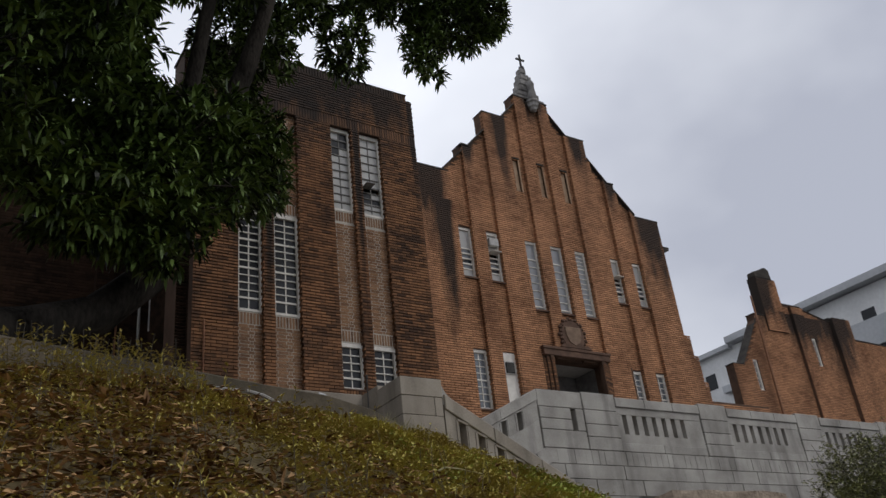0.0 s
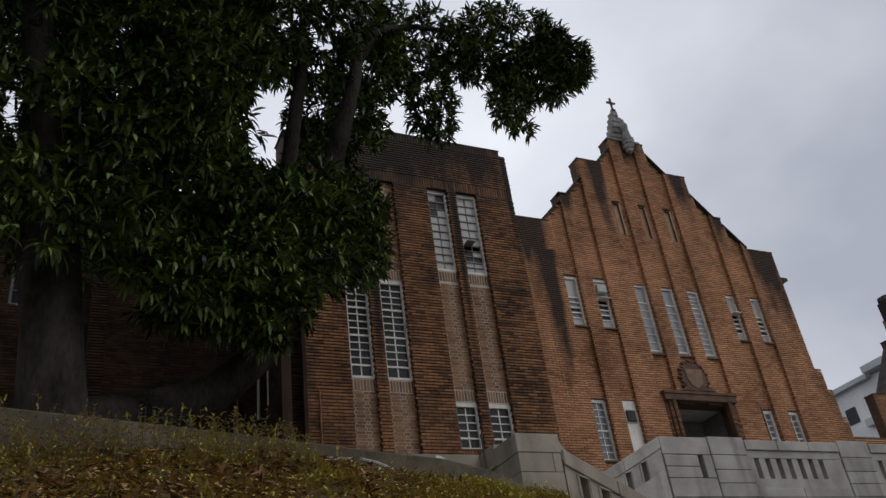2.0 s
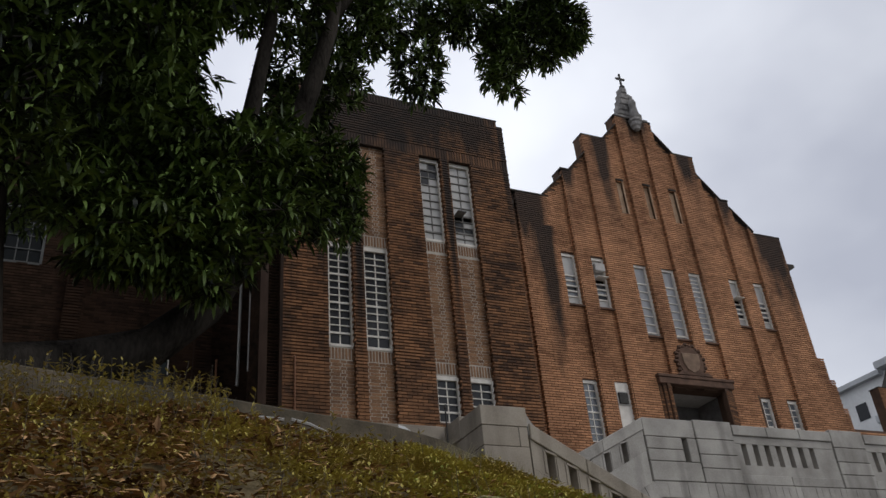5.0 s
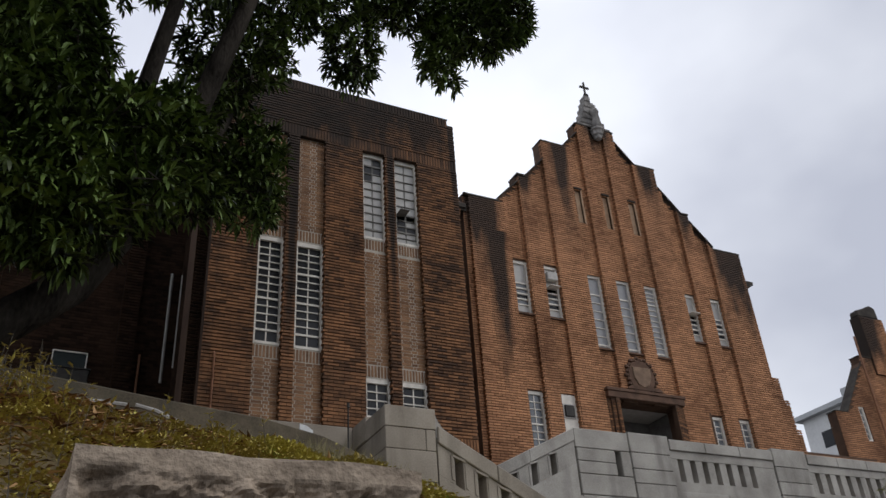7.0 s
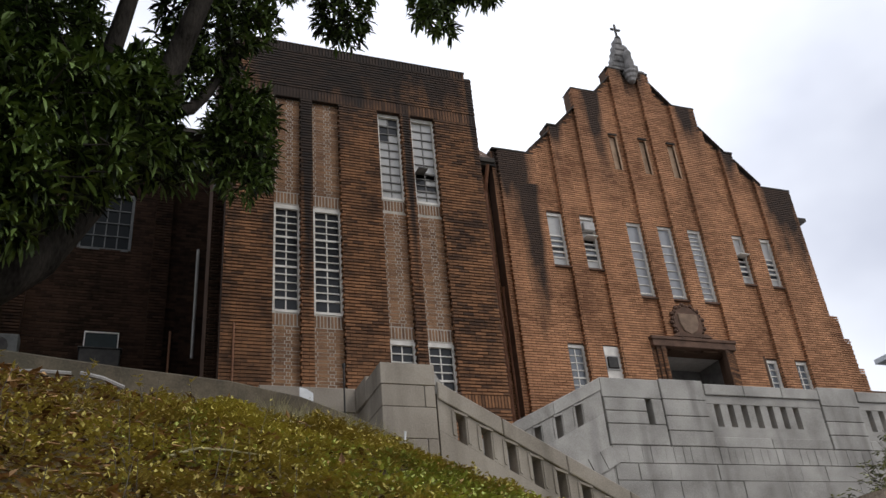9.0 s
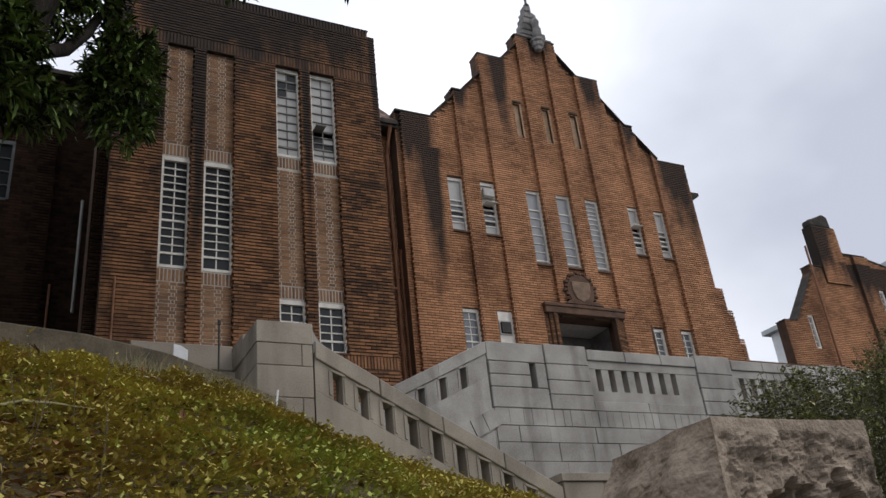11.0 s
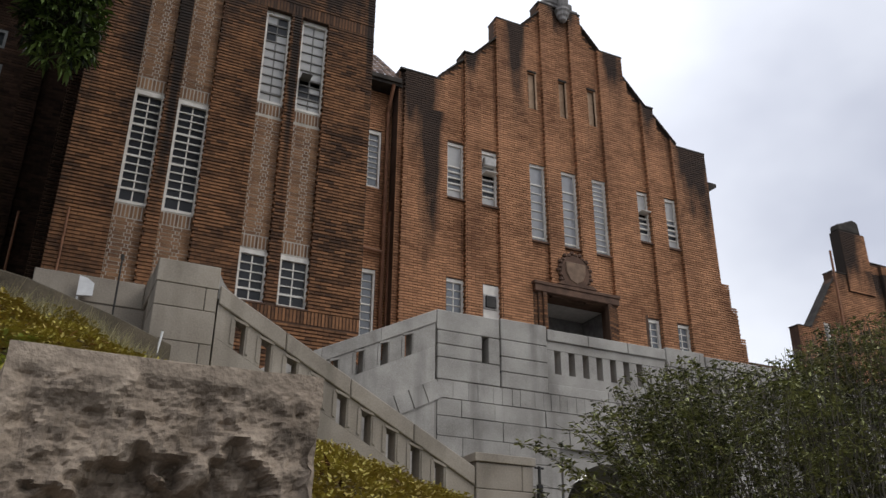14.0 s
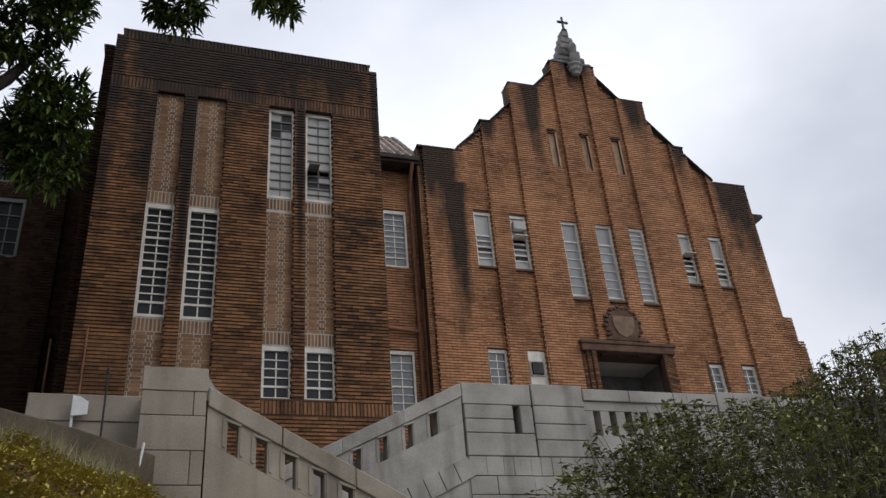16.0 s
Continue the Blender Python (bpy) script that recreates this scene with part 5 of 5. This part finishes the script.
CLUMPS = [((-7.4, -8.0, 8.9), (1.8, 1.3, 1.9), 700, 0.6), ((-6.6, -7.9, 7.0), (1.4, 0.9, 0.8), 330, 0.4), ((-5.65, -7.4, 8.0), (0.9, 0.75, 1.0), 280, 0.4), ((-7.0, -8.2, 6.5), (1.4, 0.7, 0.6), 210, 0.4), ((-8.6, -8.9, 7.4), (1.3, 0.7, 1.3), 170, 0.4),
          ((-3.75, -4.6, 10.0), (0.62, 0.65, 1.25), 300, 0.4), ((-4.3, -5.3, 11.8), (1.0, 0.9, 1.0), 300, 0.4), ((-6.2, -7.2, 12.4), (2.2, 1.7, 1.6), 520, 0.6),
          ((-2.1, -5.0, 13.1), (0.58, 0.6, 1.2), 150, 0.4), ((-2.4, -5.1, 14.5), (1.5, 0.9, 0.8), 240, 0.5), ((-0.5, -5.5, 13.0), (0.5, 0.5, 1.0), 120, 0.4), ((0.15, -5.6, 13.75), (1.1, 0.6, 0.65), 220, 0.4),
          ((-3.4, -5.2, 13.5), (0.9, 0.7, 0.8), 170, 0.4), ((-1.2, -5.3, 14.15), (0.9, 0.6, 0.5), 130, 0.4), ((0.85, -6.0, 13.95), (0.5, 0.5, 0.55), 80, 0.4), ((-0.2, -5.5, 14.9), (1.4, 0.8, 0.7), 200, 0.4), ((0.75, -5.6, 14.7), (0.6, 0.5, 0.6), 80, 0.4),
          ((-7.0, -8.0, 9.3), (0.9, 0.8, 0.9), 180, 0.5), ((-6.3, -8.2, 7.6), (0.9, 0.7, 0.8), 150, 0.5), ((-7.9, -7.9, 11.2), (1.3, 1.0, 1.3), 260, 0.5), ((-7.1, -8.15, 6.2), (0.5, 0.4, 0.35), 60, 0.5), ((-6.3, -8.1, 6.1), (0.6, 0.4, 0.35), 70, 0.4), ((-6.8, -3.0, 13.2), (0.9, 0.8, 0.9), 180, 0.5), ((-4.95, -6.8, 7.8), (0.5, 0.45, 0.4), 70, 0.4),
          ((-9.6, -8.4, 11.6), (1.9, 1.5, 2.2), 600, 0.6), ((-10.2, -8.4, 8.2), (1.2, 1.0, 1.6), 260, 0.4),
          ((-8.0, -7.8, 13.8), (2.6, 1.8, 1.2), 420, 0.5), ((-6.9, -7.6, 10.6), (0.8, 0.7, 0.9), 150, 0.4), ((-5.0, -5.4, 10.6), (0.7, 0.5, 0.8), 60, 0.3),
          ((-8.6, -4.0, 12.6), (2.4, 2.0, 1.6), 300, 0.6), ((-8.6, -5.2, 9.6), (1.7, 1.6, 1.5), 380, 0.5), ((-7.3, -6.2, 14.6), (3.2, 2.6, 0.9), 380, 0.5),
          # unseen clumps, added to shade the bank, trunk and wing wall
          ((-9.0, -11.0, 12.5), (3.2, 2.4, 1.3), 520, 0.6), ((-5.8, -10.2, 13.4), (2.6, 2.0, 1.1), 380, 0.6), ((-10.4, -2.6, 13.2), (2.6, 2.5, 1.8), 420, 0.6),
          ((-12.2, -7.0, 10.5), (2.3, 2.6, 3.6), 700, 0.6), ((-11.2, -3.6, 9.5), (1.8, 2.0, 2.4), 420, 0.6)]
THIN_AT = [(-6.2, 9.02, 0.207, 0.877, 0.37, 0.85, 9.0), (-8.75, 8.55, 0.06, 0.85, 0.22, 0.3, 9.0), (-9.3, 8.6, -0.08, 0.84, 0.16, 0.5, 9.0), (-5.75, 9.4, 0.2, 0.88, 0.4, 1.1, -7.05), (-5.1, 9.4, 0.2, 0.88, 0.35, 0.8, -6.9)]
crown = Shape()
twigs = Shape()
rng = random.Random(21)
for c, r, n, solid in CLUMPS:
    c = Vector(c)
    for i in range(int(n * (1.75 if c.x < -4.5 else 1.15))):
        while True:
            q = Vector((rng.uniform(-1, 1), rng.uniform(-1, 1), rng.uniform(-1, 1)))
            if q.length < 1.0 and (q.length > 0.55 or rng.random() < solid):
                break
        p = c + Vector((q.x * r[0], q.y * r[1], q.z * r[2]))
        if noise.noise(p * 1.3) < -0.3:
            continue
        # thin places in the crown beside the limbs
        if any(((p.x - gx - sx * (p.y + 8.0)) / gw) ** 2 + ((p.z - gz - sz * (p.y + 8.0)) / gh) ** 2 < 1.0 and p.y < gy for gx, gz, sx, sz, gw, gh, gy in THIN_AT) and rng.random() < 0.97:
            continue
        axis = Vector((q.x, q.y, q.z * 0.6 + 0.15)) + Vector((rng.uniform(-0.5, 0.5), rng.uniform(-0.5, 0.5), rng.uniform(-0.6, 0.3)))
        rosette(crown, p, axis, rng, rng.randint(8, 13), 0.225, 0.046)
        if i % 3 == 0:
            twigs.tube([tuple(p - axis.normalized() * 0.35 - Vector((0, 0, 0.05))), tuple(p)], [0.012, 0.006], 4)
part("crown", crown, LEAF, tree, "dark glossy leaves in tufts, some unseen and added for shade", kind="stuff")
part("twig", twigs, BARK, tree, kind="stuff")

# ---------------------------------------------------------------- shrub by the stair foot
shrub = thing("shrub", "straggly grey-green shrub with many upright stems", "shrub")
stems, foliage = Shape(), Shape()
rng = random.Random(5)
def bush_line(x):
    """Height of the shrub's top along its length."""
    return float(np.interp(x, [0.5, 0.8, 1.3, 2.0, 2.9, 3.8, 5.0], [2.5, 3.0, 3.5, 3.75, 3.82, 4.36, 4.7]))


def spray(p0, p1, leaves):
    """A leafy shoot from p0 to p1."""
    mid = p0.lerp(p1, 0.55) + Vector((rng.uniform(-0.06, 0.06), rng.uniform(-0.06, 0.06), 0.05))
    stems.tube([tuple(p0), tuple(mid), tuple(p1)], [0.005, 0.0035, 0.002], 3)
    for k in range(leaves):
        t = rng.uniform(0.1, 1.0)
        p = p0.lerp(mid, t / 0.55) if t < 0.55 else mid.lerp(p1, (t - 0.55) / 0.45)
        side = Vector((rng.uniform(-1, 1), rng.uniform(-1, 1), rng.uniform(-0.1, 0.35))) * rng.uniform(0.02, 0.13)
        for q in range(5):
            d = Vector((rng.uniform(-1, 1), rng.uniform(-1, 1), rng.uniform(-0.25, 0.45)))
            leaf(foliage, p + side * (q + 1) / 5 + d * 0.015, d, UP, rng.uniform(0.035, 0.07), 0.028)


UP = Vector((0, 0, 1))
for i in range(96):
    bx, by = rng.uniform(1.7, 7.0), rng.uniform(-11.0, -9.9)
    b0 = Vector((bx, by, rise(bx, by) - 0.1))
    fork = b0 + Vector((rng.uniform(-0.3, 0.3), rng.uniform(-0.2, 0.2), rng.uniform(0.35, 0.7)))
    stems.tube([tuple(b0), tuple(fork)], [0.016, 0.01], 5)
    for k in range(9):
        tx = fork.x + rng.uniform(-1.0, 0.6)
        ty = min(max(fork.y + rng.uniform(-0.5, 0.5), -11.3), -9.6)
        near = (ty + 16.0) / 5.5
        limit = 1.5 + (bush_line((tx + 2.5) / near - 2.5) - 1.5) * near
        tz = limit - abs(rng.gauss(0, 0.3))
        if tz < fork.z + 0.1:
            tz = fork.z + 0.1
            if tz > limit:
                continue
        spray(fork.lerp(Vector((tx, ty, tz)), rng.uniform(0.0, 0.3)), Vector((tx, ty, tz)), 15)
for i in range(34):
    b0 = Vector((rng.uniform(1.2, 1.9), rng.uniform(-10.9, -10.4), 2.2))
    w = rng.random()
    tip = Vector((0.25 + 1.5 * w + rng.uniform(-0.15, 0.15), rng.uniform(-11.0, -10.3), 2.75 + 0.85 * w - rng.random() ** 2 * 0.5))
    spray(b0.lerp(tip, 0.15), tip, 11)
part("stem", stems, TWIG, shrub, kind="stuff")
part("leaves", foliage, BUSH_LEAF, shrub, kind="stuff")

# ---------------------------------------------------------------- plants and litter on the bank
herbs, greens, litter, sprigs = Shape(), Shape(), Shape(), Shape()
rng = random.Random(8)
UP = Vector((0, 0, 1))


def behind_wall(x, y):
    return y > -8.35 + max(0.0, (x + 5.2)) * 0.52 + 0.1


count = 0
while count < 50000:
    x, y = rng.uniform(-10.5, 2.6), rng.uniform(-13.9, -6.0)
    if behind_wall(x, y) and x < -1.9:
        continue
    shade = min(max((-x - 4.3) / 3.2, 0.0), 1.0)
    if rng.random() < shade * 0.72 or (-6.3 < x < -4.9 and -9.3 < y < -8.4) or (noise.noise(Vector((x * 1.6, y * 1.6, 9))) < -0.25 and rng.random() < 0.7):
        continue
    p = Vector((x, y, rise(x, y) + rng.uniform(0.02, 0.1) + 0.16 * max(0.0, noise.noise(Vector((x * 2.2, y * 2.2, 17))) + 0.3 * noise.noise(Vector((x * 7, y * 7, 5))))))
    fresh = noise.noise(Vector((x * 0.55, y * 0.55, 2))) + 0.4 * noise.noise(Vector((x * 2.5, y * 2.5, 6))) - 0.22 * (y + 11.5) + rng.uniform(-0.35, 0.35)
    kind_ = greens if fresh > 0.12 and x > -5.2 else herbs
    big = 1.0 + 0.3 * min(max((x + 5.4) / 1.6, 0.0), 1.0)
    for k in range(5 if big < 1.3 else 4):
        d = Vector((rng.uniform(-1, 1), rng.uniform(-1.1, 0.7), rng.uniform(0.05, 0.7)))
        leaf(kind_, p + Vector((rng.uniform(-0.05, 0.05), rng.uniform(-0.05, 0.05), rng.uniform(0, 0.05))), d, UP, big * rng.uniform(0.02, 0.046), big * rng.uniform(0.014, 0.028), fold=0.1)
    count += 1
for i in range(42000):
    x, y = rng.uniform(-11, 0.5), rng.uniform(-13.9, -6.2)
    if behind_wall(x, y) and x < -1.9:
        continue
    if -6.3 < x < -4.9 and -9.1 < y < -8.5 and rng.random() < 0.5:
        continue
    if rng.random() > min(max((-x - 2.6) / 4.0, 0.16), 1.0) * (0.35 if noise.noise(Vector((x * 0.9, y * 0.9, 4))) < -0.1 else 1.0):
        continue
    p = Vector((x, y, rise(x, y) + rng.uniform(0.03, 0.12)))
    leaf(litter, p, Vector((rng.uniform(-1, 1), rng.uniform(-1, 1), rng.uniform(-0.15, 0.35))), UP, rng.uniform(0.07, 0.17), rng.uniform(0.028, 0.055), fold=rng.uniform(-0.4, 0.5))
for i in range(860):
    if i >= 620:
        x, y = rng.uniform(-1.4, 2.0), rng.uniform(-6.6, -6.05)
    elif i < 330:
        x, y = rng.uniform(-10, -6.2), rng.uniform(-9.6, -8.5)
    elif i < 470:
        x, y = rng.uniform(-1.6, 1.6), rng.uniform(-6.9, -6.1)
    else:
        x, y = rng.uniform(-9.5, -4.0), rng.uniform(-12.5, -9.5)
    z = rise(x, y)
    h = rng.uniform(0.15, 0.42) + (0.15 if x < -6.2 and y > -9.2 else 0.0)
    top_ = Vector((x + rng.uniform(-0.1, 0.1), y + rng.uniform(-0.1, 0.1), z + h))
    sprigs.tube([(x, y, z), tuple(top_)], [0.004, 0.002], 3)
    for k in range(9 if i < 620 else 26):
        p = Vector((x, y, z)).lerp(top_, rng.uniform(0.3, 1.0)) + Vector((rng.uniform(-0.04, 0.04), rng.uniform(-0.04, 0.04), 0)) * (i >= 620)
        leaf(greens if i >= 620 else herbs, p, Vector((rng.uniform(-1, 1), rng.uniform(-1, 1), rng.uniform(0.0, 0.8))), UP, rng.uniform(0.04, 0.08), 0.022)
# dry grass in tufts along the foot of the retaining wall
tufts = Shape()
for i in range(260):
    x = rng.uniform(-4.9, -1.95)
    y = -8.25 + (x + 5.2) * 0.52 - rng.uniform(0.35, 1.1)
    tall = rng.uniform(0.6, 1.0) * (1.0 if x > -3.9 else 0.6)
    for k in range(16):
        p = Vector((x + rng.gauss(0, 0.05), y + rng.gauss(0, 0.05), 0))
        p.z = rise(p.x, p.y)
        d = Vector((rng.gauss(0, 0.38), rng.gauss(0, 0.38) - 0.1, 1.0))
        leaf(tufts, p, d, Vector((rng.uniform(-1, 1), rng.uniform(-1, 1), 0.1)), tall * rng.uniform(0.18, 0.4), rng.uniform(0.006, 0.012), fold=0.1)
stick = Shape()
stick.tube([(-4.86, -10.97, 2.93), (-4.7, -10.9, 3.0), (-4.52, -10.84, 3.01), (-4.22, -10.77, 2.99)], [0.008, 0.009, 0.007, 0.005], 6)
whole("fallen_stick", stick, STRAW, "thin pale fallen stick lying on the ground cover", "stick")
whole("dry_grass", tufts, STRAW, "pale dry grass tufts at the foot of the retaining wall", "grass", "stuff")
whole("ground_cover", herbs, HERB, "dense yellow-green ground cover on the bank", "plants", "stuff")
whole("green_weeds", greens, GREEN_HERB, "fresh green broad-leaved weeds among the ground cover", "plants", "stuff")
whole("leaf_litter", litter, DRY, "brown fallen leaves scattered on the bank", "leaves", "stuff")
whole("weed_stalks", sprigs, TWIG, "thin dry weed stalks on the bank", "weeds", "stuff")
whole("fallen_branch", Shape().tube([(-3.16, -13.3, 1.895), (-3.09, -13.3, 1.885), (-3.055, -13.32, 1.845), (-3.02, -13.3, 1.87), (-2.97, -13.28, 1.9), (-2.9, -13.3, 1.885)], [0.006, 0.009, 0.011, 0.01, 0.008, 0.005], 6)
      .tube([(-3.055, -13.32, 1.85), (-3.05, -13.3, 1.5), (-3.04, -13.25, 1.0)], [0.011, 0.012, 0.014], 6), BARK, "dark bare forked branch standing on the bank", "branch")

# ---------------------------------------------------------------- brick house behind the terrace
house = thing("brick_house", "smaller red-brick gabled house with a tall chimney", "house", at=(0.36, 0.7, -0.06))
house.scale = (1.042, 1.042, 1.042)
HY = 5.4


def house_top(x):
    if x < 21.9:
        return 12.15
    if x < 23.5:
        return 12.2 + (x - 21.9) / 1.6 * 2.25
    if x < 25.66:
        return 14.72
    if x < 27.1:
        return 15.5
    if x < 29.2:
        return 15.42 - (x - 27.1) * 0.2
    if x < 30.6:
        return 15.22
    return 14.3 - (x - 30.6) * 0.02


HB = [21.9, 23.5, 25.66, 27.1, 29.2, 30.6]
H_WIN = [(22.55, 22.85, 11.1, 12.5), (27.35, 27.65, 12.6, 14.0)]
hw = walling(Shape(), 21.2, 40, 5.66, house_top, H_WIN, HY, HY + 0.4, HB)
part("wall", hw, MORTAR, house)
part("pilaster", box(26.2, 27.1, HY - 0.15, HY, 5.66, 15.42), MORTAR, house)
part("pilaster", box(29.2, 30.6, HY - 0.2, HY, 5.66, 15.15), MORTAR, house)
part("brickwork", courses(Shape(), [(21.2, 26.2, HY), (26.2, 27.1, HY - 0.15), (27.1, 29.2, HY), (29.2, 30.6, HY - 0.2), (30.6, 38, HY)], 8.0, 15.4, H_WIN, house_top), BRICK, house, kind="stuff")
part("house_body", Shape().slab([(26.0, 5.66), (40, 5.66), (40, 12), (32, 13.6), (26, 13.6)], HY + 1.5, HY + 3.5), SHADED_BRICK, house)
chim = part("chimney", box(24.25, 25.65, HY - 0.1, HY + 0.35, 14.0, 16.65), MORTAR, house)
part("brickwork", courses(Shape(), [(24.25, 25.65, HY - 0.1)], 14.0, 16.65, []), BRICK, chim, kind="stuff")
part("chimney_cap", Shape().slab([(24.28, 16.65), (25.55, 16.65), (25.5, 17.2), (25.25, 17.3), (24.65, 17.05), (24.3, 16.93)], HY - 0.08, HY + 0.33), COPING, chim, "black weathered chimney cap", bevel=0.05)
hc = Shape()
xs_ = [21.2, *HB, 40]
for a, b in zip(xs_, xs_[1:]):
    ha, hb = house_top(a + 0.001), house_top(b - 0.001)
    hc.slab([(a - 0.03, ha), (b + 0.03, hb), (b + 0.03, hb + 0.035), (a - 0.03, ha + 0.035)], HY - 0.05, HY + 0.42)
part("coping", hc, COPING, house)
part("flue_pipe", Shape().tube([(23.36, HY - 0.2, 9.9), (23.42, HY - 0.2, 15.5)], 0.045, 8), PIPE, house, "thin vertical pipe")
for a, b, c, d in H_WIN:
    window(house, a, b, c, d, HY + 0.08, rows=5, cols=1, pane_mats=(MID_GLASS,), label="narrow white window")
part("garden_wall", box(17.0, 20.5, HY - 1.6, HY - 1.3, 5.66, 9.72), MORTAR, house)
part("brickwork", courses(Shape(), [(17.0, 20.5, HY - 1.6)], 8.0, 9.7, []), BRICK, house, kind="stuff")

# ---------------------------------------------------------------- white block of flats far behind
flats = thing("apartment_building", "long white rendered apartment block far behind the church", "building", at=(69, 0, 0))
part("wall", box(0, 16, -10, 47, 0, 31.2), RENDER_WHITE, flats)
part("roof", box(-1.2, 17, -10.5, 40.4, 31.3, 32.0), RENDER_GREY, flats, "overhanging grey roof slab")
part("roof", box(-0.7, 17, 40.5, 47.6, 30.9, 31.4), RENDER_GREY, flats, "overhanging grey roof slab")
for zi in range(8):
    for yi in range(17):
        y, z = -8.5 + yi * 3.3, 2.5 + zi * 3.55
        wn_ = part("window", box(-0.06, 0.12, y - 0.7, y + 0.7, z, z + 1.7), DARK_GLASS, flats)
        if yi % 3 == 0:
            part("balcony", box(-0.7, -0.065, y - 1.6, y + 1.6, z - 1.0, z - 0.25), RENDER_GREY, flats)
part("band", box(-0.3, -0.002, -9.9, 40, 25.4, 28.0), RENDER_GREY, flats, "grey parapet band")

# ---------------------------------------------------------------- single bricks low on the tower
one = Shape().quad_box(-0.1175, 0.1175, -0.026, 0.01, -0.0282, 0.0282).mesh("brick", TOWER_SHADE_PIECE)
half = Shape().quad_box(-0.056, 0.056, -0.026, 0.01, -0.0282, 0.0282).mesh("brick", TOWER_SHADE_PIECE)
rng = random.Random(2)
for k in range(math.floor(7.27 / COURSE), math.floor(8.73 / COURSE)):
    zc = (k + 0.5) * COURSE
    for p, q in gaps(TX0, 0.0, [(b[0], b[1]) for b in BAYS[:2]]):
        x = math.floor(p / LONG) * LONG - (LONG / 2 if k % 2 else 0)
        while x < q:
            l_, r_ = max(x, p) + 0.005, min(x + LONG, q) - 0.005
            x += LONG
            if r_ - l_ < 0.04:
                continue
            o = new("brick", one if r_ - l_ > 0.2 else half)
            o.parent = tower_wall
            o.location = ((l_ + r_) / 2, FACE - rng.uniform(-0.003, 0.004), zc - 4.4)
            o.scale = ((r_ - l_) / (0.235 if r_ - l_ > 0.2 else 0.112), 1, 1)
